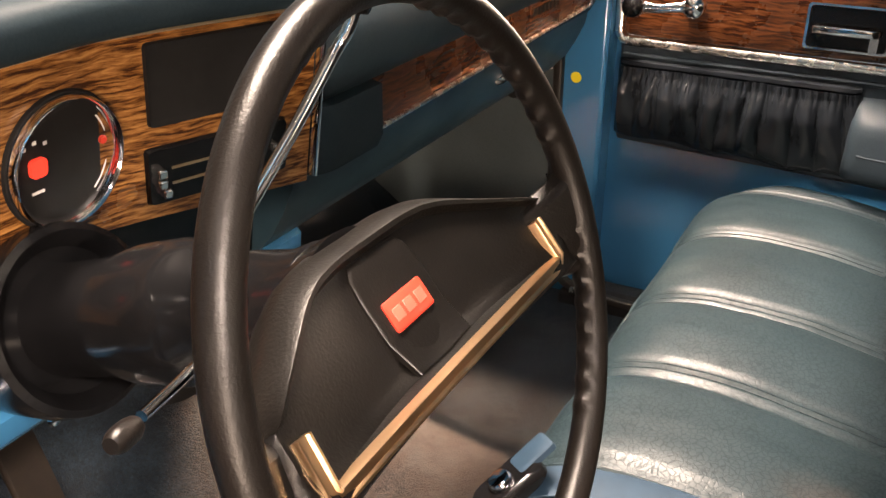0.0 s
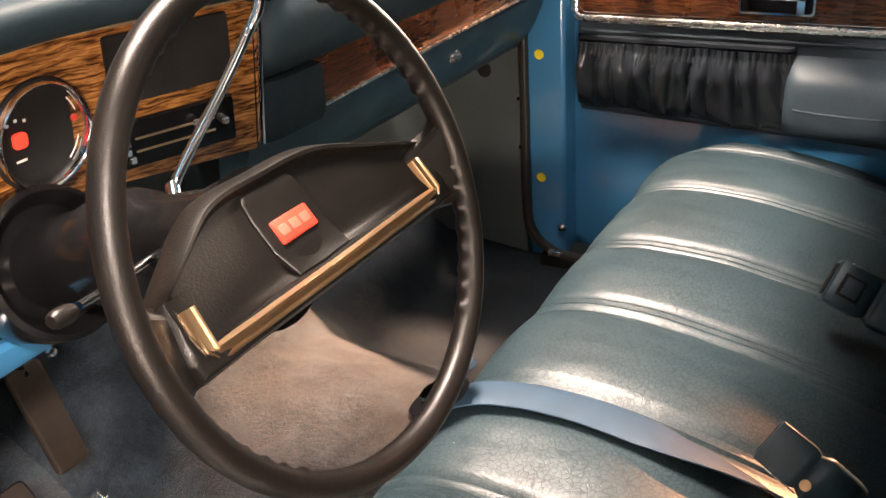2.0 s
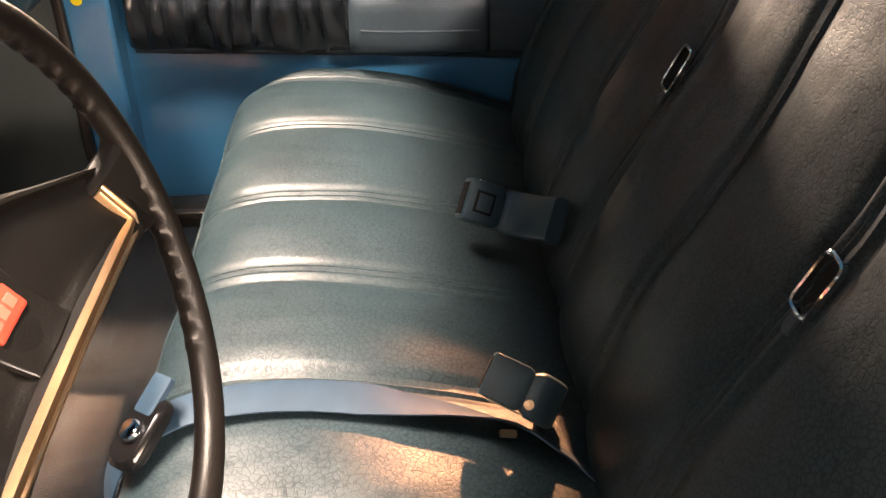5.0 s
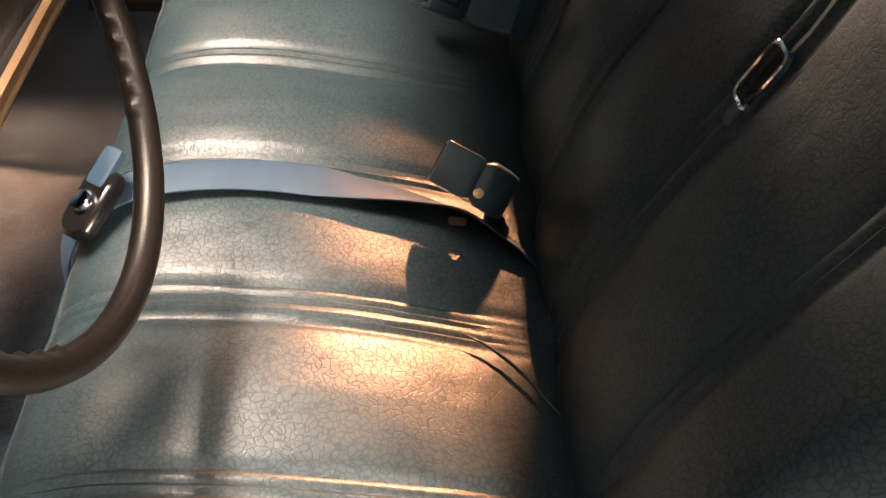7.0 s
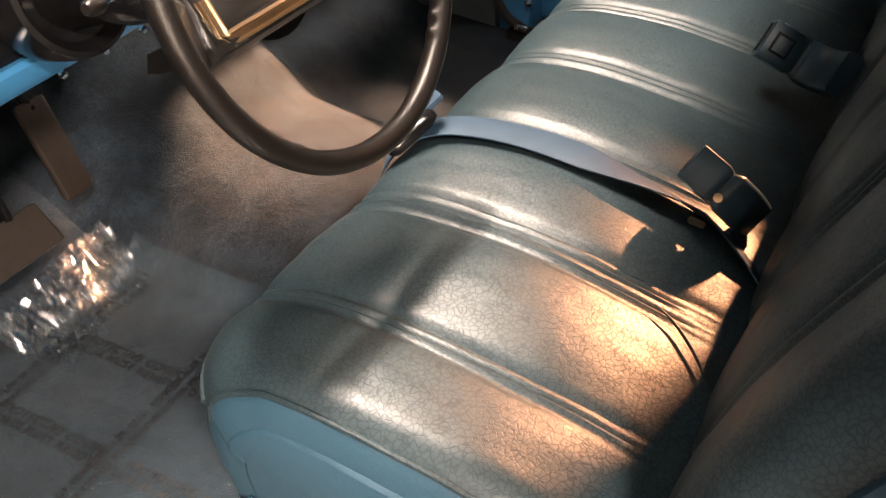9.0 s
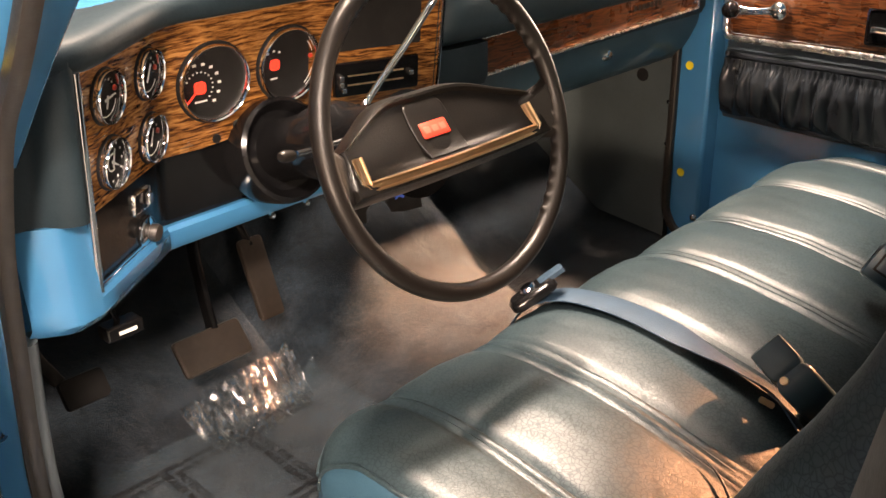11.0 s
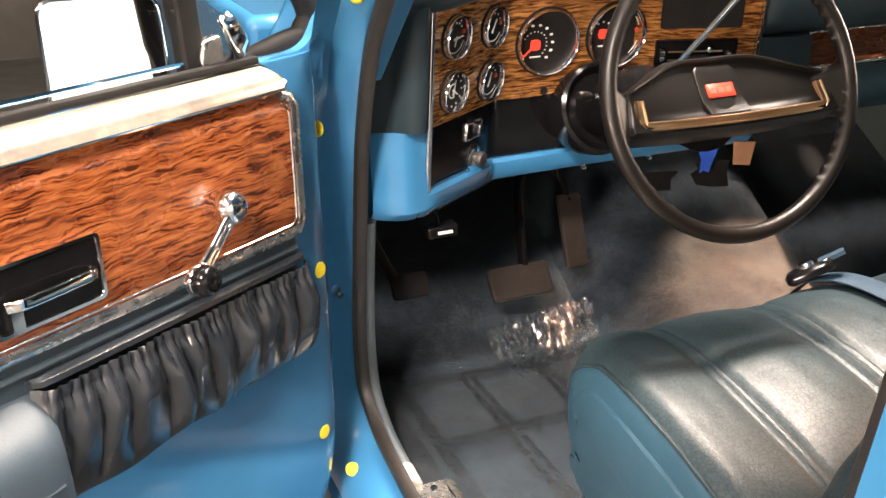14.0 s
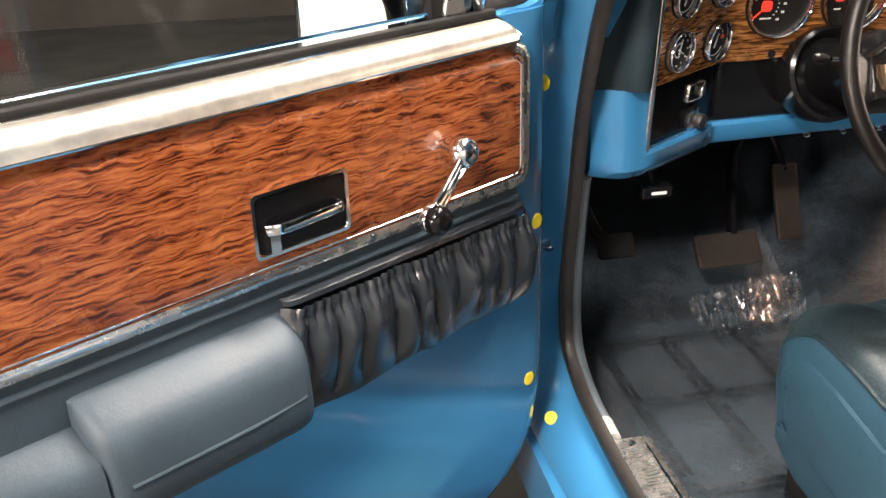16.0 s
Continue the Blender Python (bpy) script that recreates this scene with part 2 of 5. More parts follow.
GLASS, _nt, _g = clear("window_glass", (0.93, 0.97, 0.96))
LENS, _nt, _g = clear("gauge_lens", (1, 1, 1), 0.03, 1.3)
MIRROR = plain("mirror_glass", (0.9, 0.9, 0.9), 0.02, 1.0, 0, 0.01)
CONCRETE = plain("garage_concrete", (0.10, 0.098, 0.092), 0.55, 0, 0, 0.3, 0.4, 90.0, 3.0)
WALL_DARK = plain("dark_wall", (0.055, 0.047, 0.041), 0.7, 0, 0, 0.2, 0.3, 60.0, 4.0)
CEILING = plain("grey_ceiling", (0.10, 0.098, 0.09), 0.7, 0, 0, 0.15, 0.3, 60.0, 3.0)
WALL_LIGHT = plain("pale_wall", (0.52, 0.52, 0.49), 0.6, 0, 0, 0.08, 0.3, 60.0, 3.0)


# ---- geometry helpers ----
def part(name, bm, material, parent=None, label="", smooth=True, bevel=0.0, kind=""):
    """Link a bmesh as one mesh object under a thing or a part."""
    bmesh.ops.recalc_face_normals(bm, faces=bm.faces)
    if all(e.is_manifold for e in bm.edges) and bm.calc_volume(signed=True) < 0:
        bmesh.ops.reverse_faces(bm, faces=bm.faces)
    me = bpy.data.meshes.new(name)
    bm.to_mesh(me)
    bm.free()
    me.materials.append(material)
    if smooth:
        me.polygons.foreach_set("use_smooth", [True] * len(me.polygons))
        me.set_sharp_from_angle(angle=radians(38))
    ob = new(name, me)
    if parent is not None:
        ob.parent = parent
    if bevel:
        mod = ob.modifiers.new("bevel", "BEVEL")
        mod.width, mod.segments, mod.limit_method, mod.angle_limit = bevel, 2, "ANGLE", radians(40)
    return tagged(ob, label, kind=kind)


def thing(name, label, category, m=None, group="", kind=""):
    ob = new(name)
    if m is not None:
        ob.matrix_world = m
    return tagged(ob, label, category, group, kind)


def box(bm, lo, hi):
    vs = [bm.verts.new((x, y, z)) for z in (lo[2], hi[2]) for y in (lo[1], hi[1]) for x in (lo[0], hi[0])]
    for f in ((0, 1, 3, 2), (4, 5, 7, 6), (0, 1, 5, 4), (2, 3, 7, 6), (0, 2, 6, 4), (1, 3, 7, 5)):
        bm.faces.new([vs[i] for i in f])
    return bm


def boxed(lo, hi):
    return box(bmesh.new(), lo, hi)


def slab(bm, columns, thick):
    """A closed sheet: columns of front points, backed at a distance given as a vector."""
    return loft(bm, [list(c) + [tuple(a + b for a, b in zip(p, thick)) for p in reversed(c)] for c in columns])


def loft(bm, rings, closed=True, cap=True):
    """Skin a list of rings (lists of points of equal length)."""
    vr = [[bm.verts.new(p) for p in ring] for ring in rings]
    n = len(vr[0])
    for a, b in zip(vr, vr[1:]):
        for i in range(n if closed else n - 1):
            j = (i + 1) % n
            bm.faces.new((a[i], a[j], b[j], b[i]))
    if cap and closed:
        bm.faces.new(vr[0])
        bm.faces.new(vr[-1])
    return bm


def extrude(bm, outline, a, b, axis):
    """A flat outline of 2D points pushed from a to b along an axis (0, 1 or 2)."""
    def place(p, v):
        q = list(p)
        q.insert(axis, v)
        return q
    return loft(bm, [[place(p, a) for p in outline], [place(p, b) for p in outline]])


def smooth_path(points, steps=6, closed=False):
    """Catmull-Rom through the points."""
    P = [Vector(p) for p in points]
    out = []
    n = len(P)
    for i in range(n if closed else n - 1):
        p1, p2 = P[i], P[(i + 1) % n]
        p0 = P[i - 1] if (i or closed) else p1 * 2 - p2
        p3 = P[(i + 2) % n] if (closed or i + 2 < n) else p2 * 2 - p1
        for k in range(steps):
            t = k / steps
            out.append(0.5 * (2 * p1 + (p2 - p0) * t + (2 * p0 - 5 * p1 + 4 * p2 - p3) * t * t + (3 * p1 - p0 - 3 * p2 + p3) * t ** 3))
    if not closed:
        out.append(P[-1])
    return out


def sweep(bm, path, section, up=(0, 0, 1), closed=False, scale=None, twist=None):
    """Sweep a closed 2D section along a path; the section's x is sideways, its y along up."""
    path = [Vector(p) for p in path]
    n = len(path)
    up = Vector(up)
    rings = []
    for i, p in enumerate(path):
        a = path[i - 1] if (i or closed) else p
        b = path[(i + 1) % n] if (closed or i + 1 < n) else p
        t = (b - a).normalized()
        side = t.cross(up)
        side = side.normalized() if side.length > 1e-4 else Vector((1, 0, 0))
        v = side.cross(t).normalized()
        k = scale(i / max(1, n - 1)) if scale else 1.0
        if twist:
            turn = Matrix.Rotation(radians(twist(i / max(1, n - 1))), 3, t)
            side, v = turn @ side, turn @ v
        rings.append([p + side * (x * k) + v * (y * k) for x, y in section])
    if closed:
        rings.append(rings[0])
        loft(bm, rings, True, False)
        bmesh.ops.remove_doubles(bm, verts=bm.verts, dist=1e-6)
        return bm
    return loft(bm, rings)


def circle(r, n=10, ry=None):
    return [(r * math.cos(2 * math.pi * i / n), (ry or r) * math.sin(2 * math.pi * i / n)) for i in range(n)]


def rounded(w, h, r, n=4, cx=0.0, cy=0.0):
    """Outline of a rectangle w by h with rounded corners."""
    out = []
    for sx, sy, a0 in ((1, 1, 0), (-1, 1, 90), (-1, -1, 180), (1, -1, 270)):
        for k in range(n + 1):
            a = radians(a0 + 90 * k / n)
            out.append((cx + sx * (w / 2 - r) + r * math.cos(a), cy + sy * (h / 2 - r) + r * math.sin(a)))
    return out


def lathe(bm, profile, n=24):
    """Turn (radius, height) pairs about local z."""
    rings = []
    for r, h in profile:
        rings.append([(r * math.cos(2 * math.pi * i / n), r * math.sin(2 * math.pi * i / n), h) for i in range(n)])
    return loft(bm, rings)


def put(bm, m):
    bmesh.ops.transform(bm, matrix=m, verts=bm.verts)
    return bm


def frame_strip(outline, width, depth, axis_m):
    """A closed picture-frame strip along a flat outline in local xy, rising along z."""
    bm = bmesh.new()
    pts = [Vector((x, y, 0)) for x, y in outline]
    sec = [(-width / 2, 0), (-width * 0.4, depth * 0.8), (0, depth), (width * 0.4, depth * 0.8), (width / 2, 0)]
    sweep(bm, pts, sec, up=(0, 0, 1), closed=True)
    return put(bm, axis_m)


def axes(o, x, y, z):
    m = Matrix((x, y, z)).transposed().to_4x4()
    m.translation = o
    return m

# ---- garage round the truck ----
bm = boxed((-7, -7, -0.1), (8, 8, 0))
tagged(part("ground", bm, CONCRETE, None, "grey concrete garage floor under the truck", False), category="floor", kind="structure")
for nm, lo, hi, mt in (("wall_front", (-7, 8, 0), (8, 8.2, 4.2), WALL_DARK), ("wall_back", (-7, -7.2, 0), (8, -7, 4.2), WALL_LIGHT),
                       ("wall_driver_side", (-7.2, -7, 0), (-7, 8, 4.2), WALL_DARK), ("wall_passenger_side", (8, -7, 0), (8.2, 8, 4.2), WALL_DARK)):
    tagged(part(nm, boxed(lo, hi), mt, None, "plain painted garage wall behind the truck", False), category="wall", kind="structure")
tagged(part("ceiling", boxed((-7, -7, 4.2), (8, 8, 4.4)), CEILING, None, "dull grey garage ceiling above the truck", False), category="ceiling", kind="structure")

# ---- cab shell ----
FLOOR_Z = 0.60


def floor_height(x, y):
    z = FLOOR_Z
    z += max(0.0, y - 0.16) * 0.66
    hump = 0.085 + max(0.0, y + 0.1) * 0.25
    w = max(0.0, 1 - (abs(x - 0.03) / 0.30) ** 2.4)
    z = max(z, FLOOR_Z) + hump * w * (1 if w > 0 else 0)
    z += 0.05 * max(0.0, (abs(x) - 0.72) / 0.1)
    return z


bm = bmesh.new()
NX, NY = 72, 64
rows = [[bm.verts.new((-0.83 + 1.66 * i / NX, -1.05 + 1.62 * j / NY, floor_height(-0.83 + 1.66 * i / NX, -1.05 + 1.62 * j / NY) + 0.004 * noise.noise((i * 0.35, j * 0.35, 0)))) for i in range(NX + 1)] for j in range(NY + 1)]
for a, b in zip(rows, rows[1:]):
    for i in range(NX):
        bm.faces.new((a[i], a[i + 1], b[i + 1], b[i]))
floor = tagged(part("floor", bm, CARPET, None, "worn blue-grey carpet over the cab floor and tunnel"), category="carpet", kind="structure")

tagged(part("firewall", boxed((-0.83, 0.56, 0.55), (0.83, 0.60, 1.36)), CARPET, None, "dark carpeted firewall at the end of the footwells"), category="firewall", kind="structure")
tagged(part("underbody", boxed((-0.86, -1.08, 0.50), (0.86, 0.58, 0.585)), BLACKM, None, "dark steel underbody beneath the cab floor"), category="underbody", kind="structure")

# door opening edge on the driver's side, (y, z)
OPENING = [(-0.40, 1.63), (-0.29, 1.491), (-0.238, 1.429), (-0.163, 1.343), (-0.097, 1.195), (-0.064, 1.051), (-0.036, 0.90), (-0.031, 0.80), (-0.05, 0.73), (-0.11, 0.688), (-0.205, 0.668), (-0.361, 0.655), (-0.65, 0.65), (-0.96, 0.65)]
WX = -0.86


def opening(x, dy=0.0, dz=0.0, upto=None):
    pts = [(x, y + dy, z + dz) for y, z in OPENING]
    return smooth_path(pts[:upto], 6)


strip = thing("weatherstrip", "dark brown-black ribbed rubber seal round the door opening", "weatherstrip", kind="structure")
part("seal", sweep(bmesh.new(), opening(WX), [(-0.026, -0.008), (-0.026, 0.003), (-0.022, 0.009), (-0.0135, 0.011), (-0.008, 0.010), (-0.004, 0.005), (-0.001, -0.001), (0.002, 0.001), (0.006, 0.008), (0.012, 0.009), (0.017, 0.002), (0.017, -0.008)], up=(-1, 0, 0)), RUBBER, strip)
part("windlace", sweep(bmesh.new(), opening(WX + 0.016, 0.0)[30:61], circle(0.0145, 12), up=(-1, 0, 0)), WINDLACE, strip, "grey-blue vinyl edge lip")

# hinge pillar, rocker and sill between the seal and the outer skin
pillar = thing("door_pillar", "glossy blue painted hinge pillar and rocker of the door opening", "pillar", kind="structure")
inner = opening(WX + 0.010)
mid = [Vector((WX - 0.045, p.y + 0.035, p.z - 0.012)) for p in opening(WX)]
outer = [Vector((WX - 0.075, p.y + 0.05, p.z - 0.045)) for p in opening(WX)]
skin = [Vector((WX - 0.085, p.y + 0.10, p.z - 0.12)) for p in opening(WX)]
bm = bmesh.new()
loft(bm, [list(r) for r in zip(inner, [Vector((WX - 0.02, p.y + 0.01, p.z - 0.004)) for p in opening(WX)], mid, outer, skin)], closed=False)
part("jamb", bm, BLUE, pillar)
part("fender_side", extrude(bmesh.new(), [(0.06, 0.45), (1.6, 0.45), (1.6, 1.28), (0.28, 1.33), (0.04, 1.30), (0.05, 0.9)], -0.985, -0.93, 0), BLUE, pillar)
part("fender_corner", boxed((-0.984, 0.078, 0.80), (-0.864, 1.55, 1.358)), BLUE, pillar, "", True, 0.02)
part("rocker", loft(bmesh.new(), [[(x, y, z) for x, z in ((-0.95, 0.60), (-0.955, 0.50), (-0.90, 0.45), (-0.845, 0.45), (-0.845, 0.64), (-0.90, 0.63))] for y in (-1.07, -0.22, -0.05, 0.05)]), BLUE, pillar)
part("striker_bolt", put(lathe(bmesh.new(), [(0.012, -0.004), (0.012, 0.002), (0.006, 0.003), (0.006, 0.012), (0.009, 0.013), (0.008, 0.017), (0.001, 0.018)], 14), pose(-0.886, -0.020, 0.915, 55, 0, -35)), CHROME, pillar, "small steel bolt")
sill = thing("sill_plate", "ribbed bright aluminium sill plate along the door opening", "sill plate")
bm = bmesh.new()
loft(bm, [[(x, y, z) for x, z in ((-0.852, 0.655), (-0.850, 0.664), (-0.842, 0.667), (-0.79, 0.667), (-0.778, 0.660), (-0.776, 0.64))] for y in (-1.04, -0.262, -0.25)])
part("plate", bm, BRUSHED, sill)
bm = bmesh.new()
for k in range(95):
    y = -1.02 + k * 0.0078
    box(bm, (-0.838, y, 0.6672), (-0.802, y + 0.0035, 0.6690))
part("ribs", bm, BRUSHED, sill)
part("bead", sweep(bmesh.new(), [(-0.797, -1.03, 0.668), (-0.797, -0.27, 0.668)], circle(0.0025, 6)), CHROME, sill)
part("end_cap", sweep(bmesh.new(), [p + Vector((0, 0, 0.002)) for p in opening(WX + 0.017, 0.0)[60:63]], circle(0.0145, 12), up=(-1, 0, 0)), SATIN, sill, "bright aluminium end cap")
part("screw", put(lathe(bmesh.new(), [(0.007, 0), (0.006, 0.003), (0.002, 0.004)], 12), pose(-0.818, -0.268, 0.667)), CHROME, sill)

# rear corner pillar of the opening, with its bright plaque
bp = thing("rear_door_pillar", "blue painted rear pillar of the door opening with a bright plaque", "pillar", kind="structure")


EDGE_Z, STRIPE_END, PANEL_TOP, RED_TOP, RED_Y, PLUG_Y = 1.328, 1.282, 1.365, 1.295, -1.088, -1.097


def leaning(outline, z0, z1):
    """An upright of constant outline whose top leans back."""
    return loft(bmesh.new(), [[(x, y - 0.0145 - 0.14 * (z - 1.35), z) for x, y in outline] for z in (z0, z0 + (z1 - z0) * 0.5, z1)])


def strip_on_post(y0, y1, z0, z1, out=0.003):
    return leaning([(-0.800 - out, y0), (-0.800 - out, y1), (-0.799, y1), (-0.799, y0)], z0, z1)


part("post", leaning([(-0.782, -1.08), (-0.782, -1.052), (-0.792, -1.044), (-0.800, -1.0405), (-0.800, -1.36), (-0.782, -1.36)], 0.45, 1.80), BLUE, bp)
part("seal", leaning([(-0.8005, -1.042), (-0.799, -1.034), (-0.780, -1.019), (-0.750, -1.005), (-0.740, -1.009), (-0.744, -1.029), (-0.784, -1.052)], 0.66, 1.78), RUBBER, bp, "dark rubber edge")
part("stripe", strip_on_post(-1.068, -1.063, STRIPE_END, 1.62, 0.0015), WHITE, bp, "thin white stripe")
plaque = part("plaque", strip_on_post(-1.26, -1.069, EDGE_Z - 0.20, EDGE_Z - 0.004), SATIN, bp, "satin metal plaque")
for z in (EDGE_Z - 0.204, EDGE_Z):
    part("plaque_edge", strip_on_post(-1.26, -1.0685, z - 0.004, z + 0.004, 0.005), BLACK, plaque)
part("red_block", strip_on_post(-1.155, RED_Y, EDGE_Z - 0.13, RED_TOP, 0.0042), BADGE, plaque, "red block with pale marks")
for k in range(3):
    part("pale_mark", strip_on_post(RED_Y - 0.017 - 0.017 * k, RED_Y - 0.005 - 0.017 * k, RED_TOP - 0.040, RED_TOP - 0.020, 0.0050), WHITE, plaque)
part("white_panel", strip_on_post(-1.26, -1.069, EDGE_Z + 0.005, PANEL_TOP, 0.0026), WHITE, bp, "white panel above the plaque")
for k in range(3):
    part("upright_bar", strip_on_post(-1.088 - 0.022 * k, -1.071 - 0.022 * k, PANEL_TOP + 0.001, 1.66, 0.005), (WHITE, SATIN, CHROME)[k], bp)
part("plug", put(lathe(bmesh.new(), [(0.005, 0), (0.004, 0.004), (0.001, 0.005)], 14), pose(-0.805, PLUG_Y, PANEL_TOP + 0.012, 0, -90, 0)), CHROME, bp)

# back wall, rear window, roof
bw = thing("cab_back_wall", "blue steel cab back wall with a rear window", "wall", kind="structure")
bm = bmesh.new()
box(bm, (-0.78, -1.16, 0.50), (0.86, -1.12, 1.44))
box(bm, (-0.78, -1.16, 1.44), (-0.66, -1.12, 1.80))
box(bm, (0.66, -1.16, 1.44), (0.86, -1.12, 1.80))
box(bm, (-0.66, -1.16, 1.74), (0.66, -1.12, 1.80))
part("panel", bm, BLUE, bw)
pane = part("pane", loft(bmesh.new(), [[(-0.66, -1.14, 1.44), (0.66, -1.14, 1.44)], [(-0.66, -1.14, 1.74), (0.66, -1.14, 1.74)]], closed=False), GLASS, bw)
pane.visible_shadow = False
tagged(part("roof", extrude(bmesh.new(), [(-1.16, 1.80), (-0.42, 1.80), (-0.36, 1.78), (-0.38, 1.83), (-0.6, 1.86), (-1.0, 1.86), (-1.18, 1.83)], -0.86, 0.86, 0), BLUE, None, "blue painted cab roof over the seat"), category="roof", kind="structure")

ws = thing("windshield", "clear windshield with chrome lower moulding above the dash", "windshield", kind="structure")
bm = bmesh.new()
loft(bm, [[(x, 0.30 - 0.10 * (abs(x) / 0.8) ** 2.5 - 0.70 * k, 1.395 + 0.395 * k) for k in (0, 0.5, 1.0)] for x in np.linspace(-0.80, 0.80, 17)], closed=False)
pane = part("pane", bm, GLASS, ws)
pane.visible_shadow = False
part("moulding", sweep(bmesh.new(), [(x, 0.295 - 0.10 * (abs(x) / 0.8) ** 2.5, 1.40) for x in np.linspace(-0.80, 0.80, 17)], circle(0.007, 8)), CHROME, ws)
for sx in (-1, 1):
    part("a_pillar", sweep(bmesh.new(), smooth_path([(sx * 0.85, -0.10, 1.30), (sx * 0.83, -0.19, 1.42), (sx * 0.80, -0.36, 1.62), (sx * 0.78, -0.46, 1.79)], 5), rounded(0.055, 0.05, 0.012, 3), up=(0, 1, 1)), BLUE, ws, "blue painted windshield pillar")
tagged(part("hood", extrude(bmesh.new(), [(0.33, 1.335), (0.333, 1.346), (0.341, 1.353), (0.352, 1.356), (0.9, 1.35), (1.7, 1.29), (1.7, 1.2), (0.33, 1.2)], -0.858, 0.93, 0), BLUE, None, "glossy blue hood in front of the windshield"), category="hood", kind="structure")

# ---- doors ----
DOOR_OPEN = radians(56)
DU = Vector((-math.sin(DOOR_OPEN), -math.cos(DOOR_OPEN), 0))
DN = Vector((math.cos(DOOR_OPEN), -math.sin(DOOR_OPEN), 0))
DOOR_M = axes((-0.997, -0.24, 0), DU, DN, Vector((0, 0, 1)))


def make_door(name, label, m, side, woodmat, crank):
    """Local axes: s to the door's rear, d into the cab (times side), z up."""
    door = thing(name, label, "door", m, kind="structure")

    def P(n, bm, mat, parent=None, label_="", bevel=0.0):
        if side < 0:
            put(bm, Matrix.Diagonal((1, -1, 1, 1)))
        return part(n, bm, mat, parent or door, label_, True, bevel)

    # shell: front end face, rounded edge, inner face
    bm = bmesh.new()
    prof = [(-0.095, -0.17), (-0.105, -0.10), (-0.105, -0.055), (-0.098, -0.038), (-0.08, -0.026), (-0.055, -0.022), (1.0, -0.022), (1.0, -0.17)]
    rings = []
    for z, inset in ((0.575, 0.14), (0.60, 0.085), (0.635, 0.045), (0.68, 0.018), (0.74, 0.004), (0.80, 0), (1.20, 0), (1.26, 0), (1.30, 0.0), (1.344, 0.0)):
        rings.append([(s + (inset if s < 0.5 else -inset), max(d, -0.062) if z > 1.29 else d, z) for s, d in prof])
    loft(bm, rings)
    shell = P("shell", bm, BLUE)
    # wood panel with bright surround
    def roll(s_, z):
        top = max(0.0, (z - 1.284) / 0.026)
        return 0.003 - 0.016 * top * top
    bm = bmesh.new()
    zs = [1.118, 1.122] + [1.16 + 0.0248 * k for k in range(6)] + [1.291, 1.297, 1.303, 1.310]
    cols = []
    for s_ in [-0.011, -0.008] + [0.02 + 0.93 * k / 24 for k in range(25)]:
        cols.append([(s_ + (0.012 * max(0.0, (z - 1.29) / 0.02) if s_ < 0 else 0.0), roll(s_, z) - (0.003 if s_ < -0.009 or z < 1.119 else 0.0), z) for z in zs])
    slab(bm, cols, (0, -0.008, 0))
    P("wood_panel", bm, woodmat, None, "glossy reddish-brown woodgrain panel")
    P("lower_trim", sweep(bmesh.new(), [(0.95, 0.0, 1.119), (0.01, 0.0, 1.119), (-0.003, 0.0, 1.121), (-0.011, 0.0, 1.132), (-0.012, 0.0, 1.287), (-0.004, 0.0, 1.301), (0.012, 0.0, 1.308)], [(-0.007, -0.006), (-0.007, 0.003), (-0.003, 0.006), (0.003, 0.006), (0.007, 0.003), (0.007, -0.006)], up=(0, 1, 0)), BRUSHED, None, "bright metal moulding")
    P("inner_line", sweep(bmesh.new(), [(0.95, 0.0035, 1.1305), (0.010, 0.0035, 1.1305), (0.0005, 0.0035, 1.139), (-0.0005, 0.0035, 1.280), (0.006, 0.0032, 1.2915), (0.014, 0.0015, 1.297)], circle(0.0013, 6), up=(0, 1, 0)), CHROME, None, "thin bright line")
    rings = []
    for s_, k in ((0.004, 0.45), (0.008, 0.7), (0.014, 0.88), (0.022, 1.0), (0.30, 1.0), (0.95, 1.0)):
        rings.append([(s_, -0.03, 1.312), (s_, 0.004, 1.3125), (s_, 0.0062, 1.3150)] + [(s_, 0.0062 - 0.0285 * k * (1 - math.cos(radians(a_))), 1.3155 + 0.0265 * k * math.sin(radians(a_))) for a_ in (12, 26, 40, 54, 68, 80)] + [(s_, -0.03, 1.3155 + 0.0265 * k)])
    P("upper_trim", loft(bmesh.new(), rings), TRIM_TOP, None, "wide satin bright upper moulding")
    P("moulding_edge", sweep(bmesh.new(), [(0.95, 0.006, 1.3135), (0.30, 0.006, 1.3135), (0.008, 0.006, 1.3135), (0.002, 0.004, 1.320), (0.002, -0.008, 1.328), (0.020, -0.022, 1.3435), (0.30, -0.022, 1.3435), (0.95, -0.022, 1.3435)], circle(0.0021, 8), up=(0, 1, 0.3)), CHROME, None, "thin chrome edge")
    # latch handle recess
    oL = rounded(0.132, 0.076, 0.006, 2, 0.372, 1.181)
    bm = bmesh.new()
    loft(bm, [[(x, 0.0035, z) for x, z in oL], [(x, 0.007, z) for x, z in oL], [(0.372 + (x - 0.372) * 0.94, 0.007, 1.181 + (z - 1.181) * 0.90) for x, z in oL], [(0.372 + (x - 0.372) * 0.90, -0.0, 1.181 + (z - 1.181) * 0.86) for x, z in oL]], True, False)
    rc = P("handle_recess", bm, CHROME)
    bm = bmesh.new()
    loft(bm, [[(0.372 + (x - 0.372) * 0.92, 0.0045, 1.181 + (z - 1.181) * 0.88) for x, z in oL], [(0.372 + (x - 0.372) * 0.91, 0.0052, 1.181 + (z - 1.181) * 0.87) for x, z in oL]])
    P("cup", bm, BLACK, rc)
    bm = bmesh.new()
